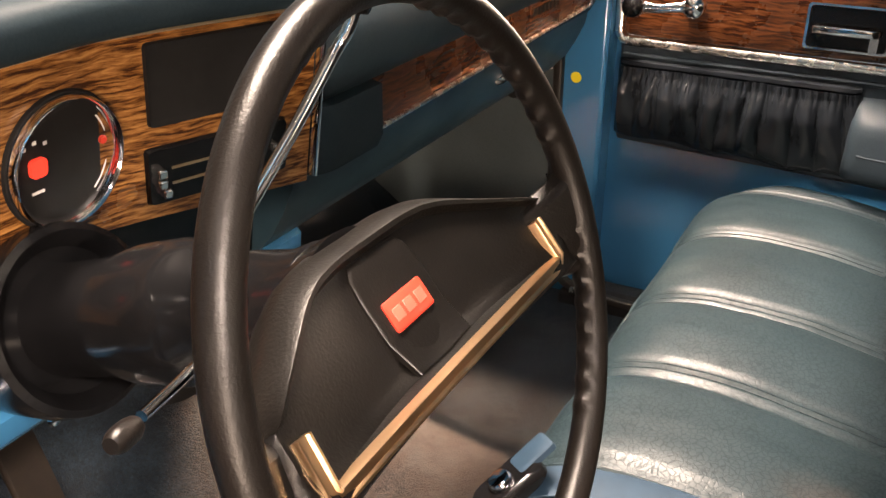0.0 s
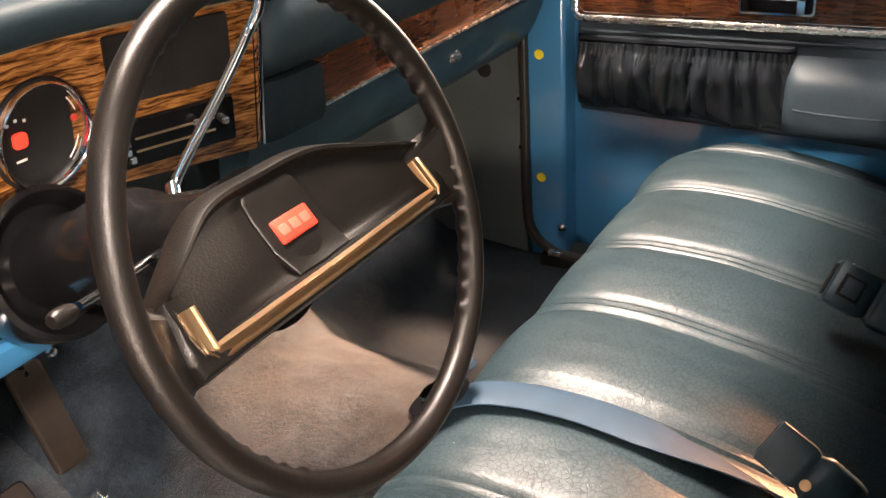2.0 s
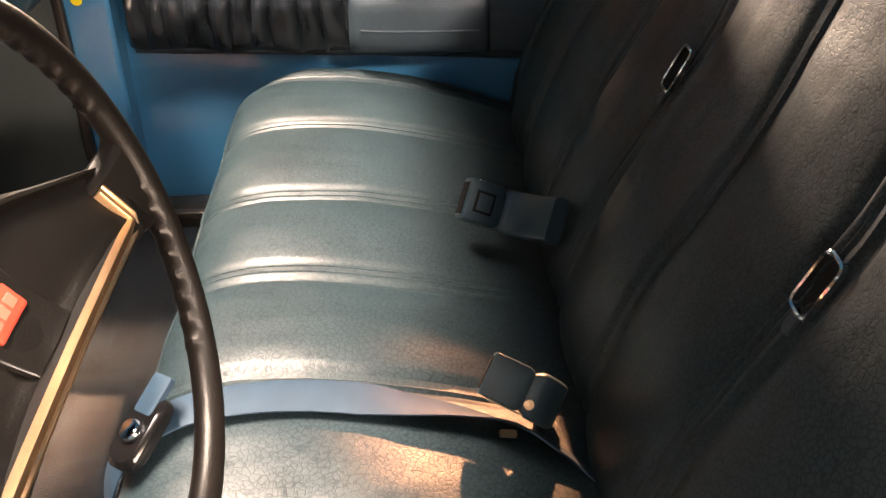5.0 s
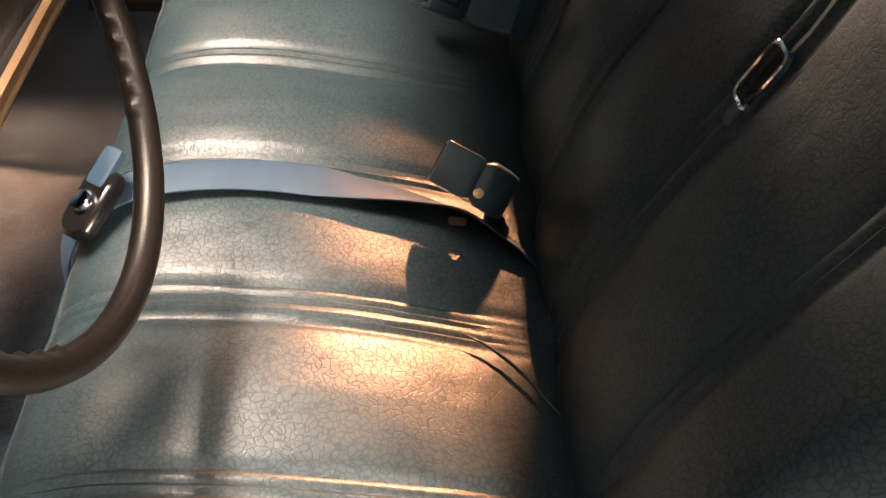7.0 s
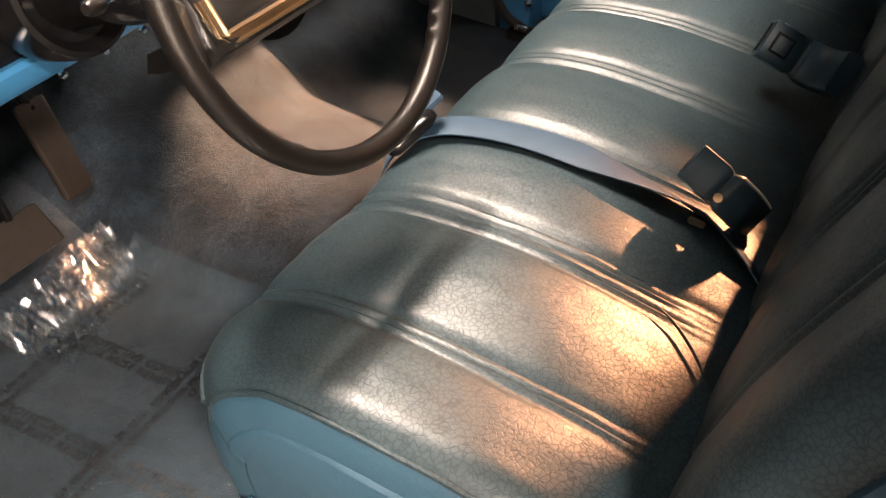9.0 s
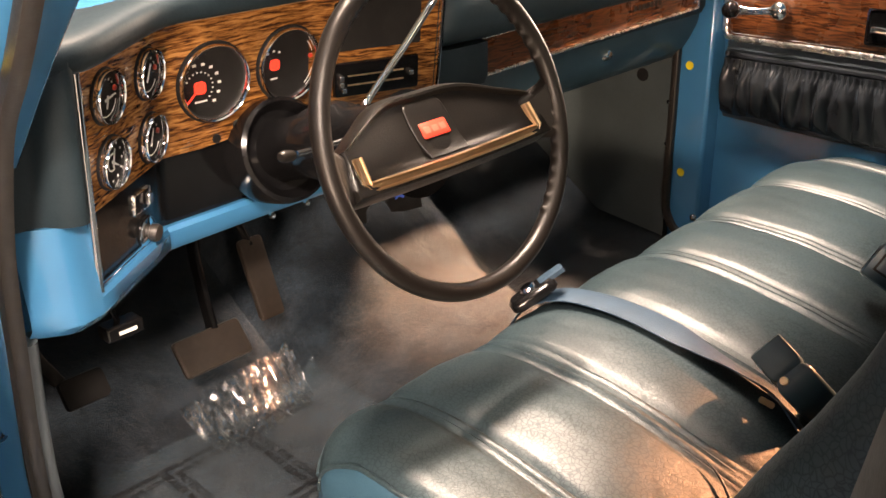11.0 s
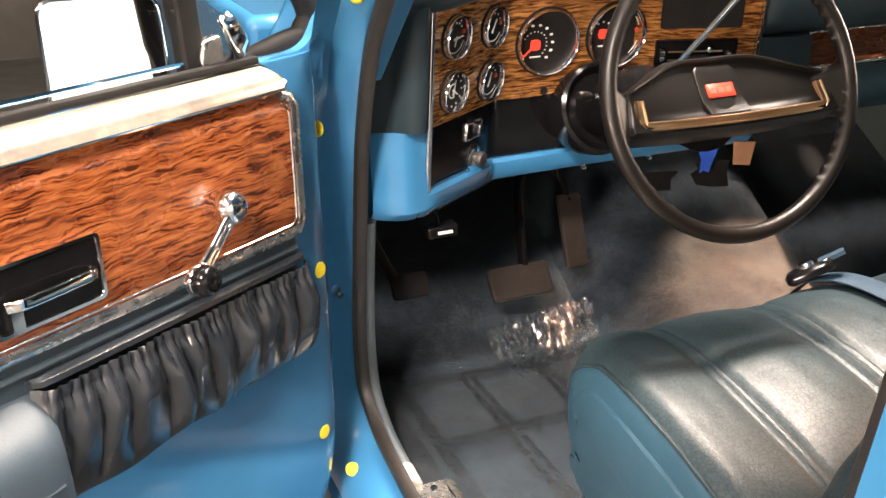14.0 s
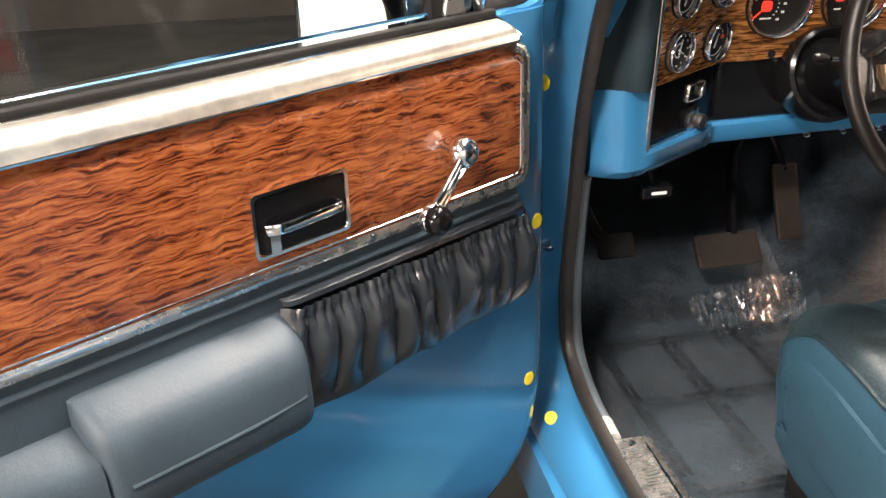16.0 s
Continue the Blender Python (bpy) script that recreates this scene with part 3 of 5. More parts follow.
    sweep(bm, smooth_path([(0.318, 0.006, 1.175), (0.330, 0.014, 1.178), (0.40, 0.018, 1.178), (0.415, 0.016, 1.178), (0.421, 0.008, 1.176)], 4), rounded(0.006, 0.013, 0.002, 2), up=(0, 0, 1))
    box(bm, (0.408, 0.005, 1.148), (0.421, 0.012, 1.176))
    P("lever", bm, CHROME, rc)
    # window crank: bulbous hub, waisted arm, round knob
    hs, hz = (0.137, 1.198) if side > 0 else (0.125, 1.196)
    ca, sa = math.cos(radians(crank)), math.sin(radians(crank))

    def arm_at(r, off, d):
        return (hs + r * ca - off * sa, d, hz + r * sa + off * ca)
    bm = lathe(bmesh.new(), [(0.017, 0), (0.017, 0.012), (0.020, 0.016), (0.0215, 0.024), (0.020, 0.033), (0.014, 0.040), (0.006, 0.043), (0.001, 0.0435)], 24)
    cr = P("window_crank", put(bm, pose(hs, 0.002, hz, -90, 0, 0)), CRANK)
    P("arm", sweep(bmesh.new(), smooth_path([arm_at(-0.012, 0.0, 0.030), arm_at(0.012, 0.0, 0.035), arm_at(0.035, 0.002, 0.040), arm_at(0.062, 0.003, 0.046), arm_at(0.095, 0.0, 0.047)], 6), rounded(0.024, 0.012, 0.0045, 3), up=(0, 1, 0), scale=lambda k: 0.62 + 0.75 * abs(k - 0.58) ** 1.3), CRANK, cr)
    for k in (-1, 1):
        P("arm_rib", sweep(bmesh.new(), smooth_path([arm_at(0.02, 0.004 * k, 0.043), arm_at(0.05, 0.003 * k + 0.002, 0.0495), arm_at(0.082, 0.004 * k, 0.0515)], 4), circle(0.0016, 6), up=(0, 1, 0)), CHROME, cr)
    kn = P("knob", put(lathe(bmesh.new(), [(0.009, -0.008), (0.016, -0.004), (0.0185, 0.004), (0.0185, 0.012), (0.016, 0.019), (0.010, 0.023), (0.001, 0.024)], 20), Matrix.Translation(arm_at(0.098, 0, 0.052)) @ pose(0, 0, 0, -90, 0, 0)), BLACK, cr, "dark crank knob")
    P("knob_ring", put(lathe(bmesh.new(), [(0.0165, -0.006), (0.0195, -0.003), (0.0195, 0.003), (0.0180, 0.005)], 20), Matrix.Translation(arm_at(0.098, 0, 0.052)) @ pose(0, 0, 0, -90, 0, 0)), CHROME, kn, "chrome knob rim")
    # padded lower panel with armrest
    bm = bmesh.new()
    lower = [(-0.006, 1.113), (0.95, 1.113), (0.95, 0.905), (0.90, 0.895), (0.46, 0.915), (0.0, 0.93), (-0.006, 0.95)]
    loft(bm, [[(s, -0.022, z) for s, z in lower], [(s, -0.008, z) for s, z in lower], [(s + (0.006 if s < 0.5 else -0.006), -0.003, z + (0.006 if z < 1.0 else -0.004)) for s, z in lower]])
    panel = P("padded_panel", bm, PANEL, None, "grey-blue vinyl panel")
    P("bead", sweep(bmesh.new(), [(0.95, -0.003, 1.094), (0.0, -0.003, 1.094)], circle(0.0045, 8), up=(0, 0, 1)), PANEL, panel)
    bm = bmesh.new()
    sec = [(-0.004, 1.072), (0.006, 1.070), (0.036, 1.049), (0.046, 1.041), (0.052, 1.031), (0.055, 1.018), (0.058, 0.985), (0.058, 0.962), (0.050, 0.945), (0.025, 0.932), (-0.004, 0.926)]
    rings = []
    for s, k in ((0.398, 0.15), (0.404, 0.60), (0.412, 0.86), (0.424, 0.96), (0.44, 1.0), (0.62, 1.02), (0.645, 1.0), (0.654, 0.93), (0.660, 0.75), (0.664, 0.4)):
        rings.append([(s, -0.004 + (d + 0.004) * k, 0.99 + (z - 0.99) * (0.95 + 0.05 * k)) for d, z in sec])
    loft(bm, rings)
    arm = P("armrest", bm, PANEL)
    P("seam", sweep(bmesh.new(), smooth_path([(0.425, 0.0555, 0.988), (0.5, 0.0590, 0.985), (0.64, 0.0592, 0.985)], 4), circle(0.0022, 6), up=(0, 0, 1)), PANEL, arm)
    bm = bmesh.new()
    loft(bm, [[(s, -0.004 + (d + 0.004) * k, 0.975 + (z - 0.99) * 0.80) for d, z in sec] for s, k in ((0.660, 0.9), (0.70, 0.75), (0.80, 0.45), (0.93, 0.12))])
    P("armrest_tail", bm, PANEL, arm)
    # gathered map pocket under a padded rail
    P("pocket_rail", loft(bmesh.new(), [[(s, -0.004, 1.086), (s, 0.002 + 0.006 * k, 1.089), (s, 0.006 + 0.009 * k, 1.086), (s, 0.007 + 0.009 * k, 1.080), (s, 0.003 + 0.006 * k, 1.0755), (s, -0.004, 1.074)] for s, k in ((-0.002, 0.1), (0.006, 0.7), (0.03, 1.0), (0.38, 1.0), (0.405, 0.8), (0.412, 0.1))]), POCKET, panel)
    bm = bmesh.new()
    rnd = random.Random(31)
    N, MV = 260, 26
    fine, broad = [0.0], [0.0]
    for i in range(N):
        fine.append(fine[-1] + (414 / N) / rnd.choice((9.0, 11.0, 14.0, 18.0)))
        broad.append(broad[-1] + (414 / N) / (40.0 + 26.0 * noise.noise((i * 0.03, 3, 1))))

    def at(table, k):
        k = min(max(k, 0.0), N - 0.001)
        q = int(k)
        return table[q] + (table[q + 1] - table[q]) * (k - q)
    grid = []
    for i in range(N + 1):
        s = -0.004 + 0.418 * i / N
        col = []
        edge = min(1.0, i / 7, (N - i) / 7)
        for j in range(MV):
            v = j / (MV - 1)
            lean_ = 10 * v * noise.noise((i * 0.02, v * 0.8, 8)) + 5 * v
            f = abs(math.sin(math.pi * at(fine, i + 0.3 * lean_))) ** 0.7
            g = abs(math.sin(math.pi * at(broad, i + lean_))) ** 0.8
            soft = noise.noise((s * 22 + 0.35 * v, v * 1.5, 5))
            hem = math.exp(-((v - 0.10) / 0.045) ** 2)
            top = 1.0775 + 0.0022 * (f - 0.5)
            bot = 0.948 - 0.018 * (s / 0.41) - 0.003 * math.sin(s * 46)
            z = top + (bot - top) * v
            belly = math.sin(math.pi * min(1.0, 0.10 + 0.86 * v)) ** 0.7
            d = 0.005 + edge * (0.004 + 0.018 * belly + 0.0085 * f * max(0.0, 1 - v / 0.24) + 0.019 * g * min(1, v / 0.35) * (1 - v) ** 0.5 + 0.016 * soft * belly - 0.0035 * hem)
            col.append(bm.verts.new((s + 0.028 * v * max(0.0, i / N - 0.6) / 0.4 + 0.002 * noise.noise((i * 0.1, v * 3, 2)) * v, max(0.0, d), z)))
        grid.append(col)
    for a, b_ in zip(grid, grid[1:]):
        for j in range(MV - 1):
            bm.faces.new((a[j], a[j + 1], b_[j + 1], b_[j]))
    P("map_pocket", bm, POCKET, None, "gathered dark vinyl map pocket")
    # belt line seal, glass and vent window
    P("belt_seal", sweep(bmesh.new(), [(0.95, -0.03, 1.349), (0.02, -0.03, 1.349)], rounded(0.016, 0.010, 0.003, 2), up=(0, 0, 1)), BLACKM)
    smooth_corner = [(p.x, p.z) for p in smooth_path([(-0.104, 0, 1.28), (-0.118, 0, 1.33), (-0.138, 0, 1.385), (-0.132, 0, 1.402), (-0.112, 0, 1.385), (-0.088, 0, 1.358), (-0.055, 0, 1.347), (0.01, 0, 1.345), (0.012, 0, 1.32), (0.0, 0, 1.285)], 4, True)]
    wdw = P("window", sweep(bmesh.new(), smooth_path([(-0.045, -0.115, 1.14), (-0.070, -0.110, 1.23), (-0.108, -0.098, 1.33), (-0.150, -0.09, 1.405), (-0.10, -0.09, 1.50), (0.04, -0.09, 1.66), (0.14, -0.09, 1.745), (0.26, -0.09, 1.76), (0.98, -0.09, 1.76)], 6), rounded(0.050, 0.05, 0.016, 4), up=(0, 1, 0), scale=lambda k: 1.0 + 0.4 * math.exp(-k * 9)), BLUE)
    P("front_corner", loft(bmesh.new(), [[(s * k + (-0.05) * (1 - k), d, 1.345 + (z - 1.345) * k) for s, z in smooth_corner] for k, d in ((0.9, -0.10), (1.0, -0.09), (1.0, -0.045), (0.96, -0.034), (0.88, -0.030))]), BLUE, wdw)
    g = P("pane", loft(bmesh.new(), [[(0.11, -0.05, 1.34), (0.97, -0.05, 1.34)], [(0.11, -0.05, 1.72), (0.97, -0.05, 1.72)]], closed=False), GLASS, wdw)
    g.visible_shadow = False
    P("pane_edge", sweep(bmesh.new(), [(0.95, -0.050, 1.358), (0.115, -0.050, 1.358)], circle(0.003, 6), up=(0, 0, 1)), CHROME, wdw)
    P("rear_frame", boxed((0.955, -0.11, 1.34), (0.995, -0.06, 1.76)), BLUE, wdw)
    P("division_bar", sweep(bmesh.new(), [(0.100, -0.055, 1.345), (0.115, -0.065, 1.70)], rounded(0.030, 0.024, 0.004, 2), up=(0, 1, 0)), BLACKM, wdw)
    v = [(0.088, 1.357), (0.100, 1.62), (0.02, 1.56), (-0.075, 1.46), (-0.118, 1.395), (-0.108, 1.366), (-0.075, 1.353)]
    vp = smooth_path([(s, -0.06, z) for s, z in v], 4, True)
    P("vent_seal", sweep(bmesh.new(), vp, rounded(0.036, 0.028, 0.012, 3), up=(0, 1, 0), closed=True), BLACKM, wdw, "black rubber vent seal")
    bm = bmesh.new()
    bm.faces.new([bm.verts.new((p.x, -0.06, p.z)) for p in vp])
    g = P("vent_pane", bm, GLASS, wdw)
    g.visible_shadow = False
    lt = P("vent_latch", sweep(bmesh.new(), smooth_path([(0.030, -0.044, 1.362), (0.040, -0.034, 1.371), (0.052, -0.027, 1.386), (0.061, -0.026, 1.400), (0.064, -0.032, 1.408)], 4), rounded(0.030, 0.016, 0.006, 3), up=(0, 1, 0), scale=lambda k: 1.15 - 0.55 * k), CHROME, wdw)
    P("latch_base", loft(bmesh.new(), [[(0.058, d, 1.352), (0.098, d, 1.352), (0.092, d, 1.382), (0.064, d, 1.386)] for d in (-0.055, -0.038)]), BRUSHED, lt, "", 0.003)
    return door


door_1 = make_door("door_1", "open blue driver's door with woodgrain panel and gathered pocket", DOOR_M, 1, WOOD_DOOR, -36)
# Same veneer as door_1; the dimmer far-side light is put into a darker tone.
door_2 = make_door("door_2", "closed blue passenger door with woodgrain panel and gathered pocket", axes((0.82, -0.095, 0.035), Vector((0, -1, 0)), Vector((1, 0, 0)), Vector((0, 0, 1))), -1, WOOD_PASS, 182)

# ---- outside mirror ----
mir = thing("door_mirror", "rectangular chrome outside mirror on the driver's door", "mirror", DOOR_M)
mm = pose(0.075, -0.25, 1.322, 14, 0, -34)
part("housing", put(loft(bmesh.new(), [[(x * k, d, z * k) for x, z in rounded(0.160, 0.198, 0.022, 5)] for k, d in ((0.6, -0.045), (0.95, -0.03), (1, -0.006), (1, 0.002), (0.96, 0.004))]), mm), CHROME, mir)
part("glass", put(loft(bmesh.new(), [[(x, d, z) for x, z in rounded(0.150, 0.188, 0.020, 5)] for d in (0.003, 0.0065)]), mm), MIRROR, mir, "bright mirror glass")
part("bracket", sweep(bmesh.new(), smooth_path([(0.06, -0.255, 1.295), (0.02, -0.22, 1.285), (-0.02, -0.17, 1.30)], 4), circle(0.010, 10)), CHROME, mir)
part("foot", boxed((-0.06, -0.18, 1.285), (0.02, -0.15, 1.33)), CHROME, mir, "", True, 0.006)

# ---- dashboard ----
dash = thing("dashboard", "dashboard with woodgrain instrument bezel, padded top and blue lower edge", "dashboard", kind="structure")


def bez_y(x, z):
    """Depth of the instrument bezel: both ends turn towards the driver and the top leans back."""
    left = -0.6875 * max(0.0, -0.585 - max(x, -0.752))
    right = -0.36 * max(0.0, min(x, -0.11) + 0.33)
    return left + right - 0.14 * (z - 1.29)


def low_y(x, z):
    """Depth of the panels below the bezel, which run straight on at the right."""
    return bez_y(min(x, -0.33), z)


def bez_m(x, z, lift=0.0):
    """Matrix with local z out of the bezel, local y up."""
    e = 0.002
    tx = Vector((2 * e, bez_y(x + e, z) - bez_y(x - e, z), 0)).normalized()
    tz = Vector((0, bez_y(x, z + e) - bez_y(x, z - e), 2 * e)).normalized()
    n = tx.cross(tz).normalized()
    if n.y > 0:
        n = -n
    up = n.cross(tx)
    if up.z < 0:
        up = -up
    return axes(Vector((x, bez_y(x, z), z)) + n * lift, up.cross(n), up, n)


def bez_top(x):
    return 1.378 + 0.012 * min(1, max(0, (x + 0.745) / 0.18)) - 0.004 * max(0, x + 0.3)


def bez_bottom(x):
    pts = [(-0.75, 1.196), (-0.66, 1.199), (-0.585, 1.201), (-0.52, 1.200), (-0.475, 1.203), (-0.44, 1.212), (-0.40, 1.218), (-0.33, 1.216), (-0.29, 1.215), (-0.12, 1.206)]
    for (a, za), (b, zb) in zip(pts, pts[1:]):
        if x <= b:
            return za + (zb - za) * (x - a) / (b - a)
    return 1.21


bm = bmesh.new()
cols = []
for i in range(73):
    x = -0.748 + 0.624 * i / 72
    b, t = bez_bottom(x), bez_top(x)
    cols.append([(x, bez_y(x, b + (t - b) * j / 10), b + (t - b) * j / 10) for j in range(11)])
slab(bm, cols, (0, 0.012, 0))
bezel = part("bezel", bm, WOOD_DASH, dash, "brown woodgrain instrument bezel")
edge = [(x, bez_y(x, bez_top(x)) - 0.004, bez_top(x)) for x in np.linspace(-0.748, -0.124, 40)]
part("top_trim", sweep(bmesh.new(), edge, rounded(0.010, 0.008, 0.003, 2), up=(0, 0, 1)), GOLD, bezel, "thin bright edge trim")
edge = [(-0.750, bez_y(-0.75, z) - 0.003, z) for z in np.linspace(1.09, 1.378, 12)]
part("left_trim", sweep(bmesh.new(), edge, rounded(0.010, 0.010, 0.004, 3), up=(0, 1, 0)), CHROME, bezel, "thin bright edge trim")
edge = [(-0.121, bez_y(-0.121, z) - 0.004, z) for z in np.linspace(1.213, 1.384, 8)]
part("right_trim", sweep(bmesh.new(), edge, rounded(0.005, 0.010, 0.002, 2), up=(0, 1, 0)), CHROME, bezel)


def gauge(x, z, r, label, marks, arcs, needles, spots, pointers=()):
    """Dial in a dark well with a thin chrome ring, printed marks, red needles and a clear lens."""
    m = bez_m(x, z)
    g = part("gauge", put(lathe(bmesh.new(), [(r, -0.004), (r, 0.0015), (r * 0.2, 0.0018), (0.001, 0.0018)], 40), m), BLACKM, dash, label)
    part("well", put(lathe(bmesh.new(), [(r * 1.03, 0.0), (r * 1.035, 0.0035), (r * 1.07, 0.003), (r * 1.09, 0.0005), (r * 1.09, -0.002)], 48), m), BLACKM, g, "dark well edge")
    part("ring", put(lathe(bmesh.new(), [(r * 0.90, 0.0004), (r * 0.905, 0.0040), (r * 0.965, 0.0105), (r * 1.0, 0.0125), (r * 1.024, 0.0105), (r * 1.030, 0.0)], 48), m), CHROME, g, "chrome bezel ring")
    for cx, cy, rm, a0, a1, n, w, h in marks:
        bm_ = bmesh.new()
        for k in range(n):
            a = radians(a0 + (a1 - a0) * k / max(1, n - 1))
            box(bm_, (-w, -h, 0.0022), (w, h, 0.0030))
            bmesh.ops.transform(bm_, matrix=Matrix.Translation((cx + rm * math.cos(a), cy + rm * math.sin(a), 0)), verts=bm_.verts[-8:])
        part("scale_marks", put(bm_, m), WHITE, g, "pale scale marks")
    for rm, a0, a1, w in arcs:
        path_ = [(rm * math.cos(radians(a)), rm * math.sin(radians(a)), 0.0026) for a in np.linspace(a0, a1, 14)]
        part("scale_arc", put(sweep(bmesh.new(), path_, rounded(w, 0.001, 0.0003, 1)), m), WHITE, g, "pale scale arc")
    for px, py, ang, ln, hw in needles:
        nb = loft(bmesh.new(), [[(px + u, py + v, zz) for u, v in rounded(hw * 2, hw * 2, hw * 0.55, 3)] for zz in (0.003, 0.0065)])
        if ln:
            b2 = boxed((0, -0.0010, 0.004), (ln, 0.0010, 0.0055))
            put(b2, Matrix.Translation((px, py, 0)) @ Matrix.Rotation(radians(ang), 4, "Z"))
            me = bpy.data.meshes.new("tmp")
            b2.to_mesh(me)
            b2.free()
            nb.from_mesh(me)
        part("needle", put(nb, m), RED, g, "glowing red needle")
    for px, py, ang, ln, hw in pointers:
        part("pointer", put(loft(bmesh.new(), [[(-ln * 0.35, -hw * k, h), (ln, -hw * 0.4 * k, h), (ln, hw * 0.4 * k, h), (-ln * 0.35, hw * k, h)] for k, h in ((1.0, 0.0042), (1.0, 0.0050), (0.6, 0.0056))]), m @ pose(px, py, 0, 0, 0, ang)), WHITE, g, "thin white pointer")
    for px, py in spots:
        part("red_spot", put(lathe(bmesh.new(), [(0.0038, 0.002), (0.0036, 0.0045), (0.001, 0.005)], 12), m @ pose(px, py, 0)), BADGE, g, "small red spot")
    dome = [(r * 0.965 * math.cos(radians(a)), 0.0095 + 0.006 * math.sin(radians(a))) for a in range(0, 90, 9)]
    ln_ = part("lens", put(loft(bmesh.new(), [[(q * math.cos(2 * math.pi * k / 32), q * math.sin(2 * math.pi * k / 32), h) for k in range(32)] for q, h in dome], True, False), m), LENS, g, "clear domed lens")
    if ln_.data.polygons[0].normal.dot(m.col[2].to_3d()) < 0:
        ln_.data.flip_normals()
    ln_.visible_shadow = False
    return g


SMALL = "small black gauge in the woodgrain bezel"
gauge(-0.699, 1.331, 0.0325, SMALL, [(0, 0, 0.021, 20, 160, 7, 0.0008, 0.0012)], [(0.025, 200, 340, 0.0012)], [], [(-0.022, -0.004), (0.021, 0.006)], [(0.0, -0.003, 8, 0.019, 0.0016), (0.0, -0.003, 255, 0.012, 0.0020)])
gauge(-0.606, 1.331, 0.0325, SMALL, [(0, 0, 0.021, 30, 150, 5, 0.0008, 0.0012)], [(0.024, 190, 330, 0.0012)], [], [(0.020, 0.004)], [(-0.004, -0.004, 62, 0.018, 0.0015)])
gauge(-0.700, 1.246, 0.0325, "small black clock in the woodgrain bezel", [(0, 0, 0.025, 0, 330, 12, 0.0010, 0.0014)], [(0.011, 60, 300, 0.0022)], [], [], [(0.0, 0.0, 78, 0.018, 0.0014), (0.0, 0.0, -30, 0.014, 0.0018)])
gauge(-0.609, 1.243, 0.0325, SMALL, [(0, 0, 0.021, 40, 150, 5, 0.0008, 0.0012)], [(0.024, 190, 330, 0.0012)], [], [(0.018, 0.005)], [(-0.004, -0.004, 70, 0.018, 0.0015)])
gauge(-0.496, 1.295, 0.0545, "large black speedometer in the woodgrain bezel", [(-0.024, -0.003, 0.033, 150, -45, 9, 0.0026, 0.0018), (-0.024, -0.003, 0.022, 150, -45, 12, 0.0011, 0.0009), (-0.022, -0.024, 0.0, 0, 0, 1, 0.010, 0.0012)], [], [(-0.024, -0.003, 222, 0.034, 0.0085)], [])
# The fuel gauge's right-hand red spot is a reflection drawn as a solid mark.
gauge(-0.364, 1.297, 0.0540, "large black fuel gauge in the woodgrain bezel", [(-0.028, 0.004, 0.020, 120, 60, 3, 0.0016, 0.0014), (-0.028, -0.018, 0.0, 0, 0, 1, 0.006, 0.0011)], [(0.045, -50, 40, 0.0014)], [(-0.028, 0.004, 150, 0.0, 0.0078)], [(0.040, 0.006)])

# radio opening and heater control
m = bez_m(-0.220, 1.340)
# Flat black plate stands in for the shade inside the empty radio recess.
part("radio_blank", put(loft(bmesh.new(), [[(x, y, 0.0) for x, y in rounded(0.143, 0.076, 0.004, 2)], [(x, y, 0.004) for x, y in rounded(0.141, 0.074, 0.004, 2)], [(x, y, 0.0025) for x, y in rounded(0.135, 0.065, 0.004, 2)]]), m), BLACKM, dash, "empty black radio opening")
m = bez_m(-0.220, 1.256)
hc = part("heater_control", put(loft(bmesh.new(), [[(x, y, 0.0) for x, y in rounded(0.146, 0.056, 0.004, 2)], [(x, y, 0.005) for x, y in rounded(0.142, 0.052, 0.004, 2)]]), m), BLACK, dash, "black heater control with bright sliders")
for dy in (-0.008, 0.007):
    part("slot", put(boxed((-0.05, dy - 0.0012, 0.0052), (0.045, dy + 0.0012, 0.0062)), m), GOLD, hc)
for dx, dy in ((-0.062, 0.006), (-0.058, -0.014), (0.02, 0.010), (0.056, 0.002), (-0.062, -0.004)):
    part("slider", put(boxed((dx - 0.004, dy - 0.004, 0.005), (dx + 0.004, dy + 0.004, 0.014)), m), CHROME, hc, "", True, 0.0015)
part("warning_strip", put(loft(bmesh.new(), [[(x, y, 0.0) for x, y in rounded(0.075, 0.017, 0.006, 3)], [(x, y, 0.003) for x, y in rounded(0.072, 0.014, 0.006, 3)]]), bez_m(-0.428, 1.226) @ pose(0, 0, 0, 0, 0, 8)), BLACKM, dash)
for k in range(4):
    part("switch_dot", put(lathe(bmesh.new(), [(0.003, 0.002), (0.003, 0.004), (0.001, 0.0045)], 10), bez_m(-0.448 + 0.010 * k, 1.2235 + 0.0013 * k)), WHITE, dash)
part("knob_hole", put(lathe(bmesh.new(), [(0.007, 0.0), (0.007, 0.0015), (0.001, 0.0016)], 14), bez_m(-0.494, 1.209)), BLACKM, dash)

# black lower panel, headlamp switch and dimmer
bm = bmesh.new()
cols = []
for i in range(49):
    x = -0.747 + 0.705 * i / 48
    b = 1.090 + 0.004 * min(1, max(0, (x + 0.62) / 0.25))
    t = bez_bottom(x) + 0.012
    cols.append([(x, low_y(x, b + (t - b) * q / 6) + 0.006, b + (t - b) * q / 6) for q in range(7)])
slab(bm, cols, (0, 0.010, 0))
part("lower_panel", bm, BLACK, dash, "glossy black lower panel")
m = bez_m(-0.637, 1.162, -0.005)
sw = part("lamp_switch", put(loft(bmesh.new(), [[(x, y, 0.0) for x, y in rounded(0.046, 0.028, 0.002, 2)], [(x, y, 0.004) for x, y in rounded(0.044, 0.026, 0.002, 2)]]), m), BLACK, dash)
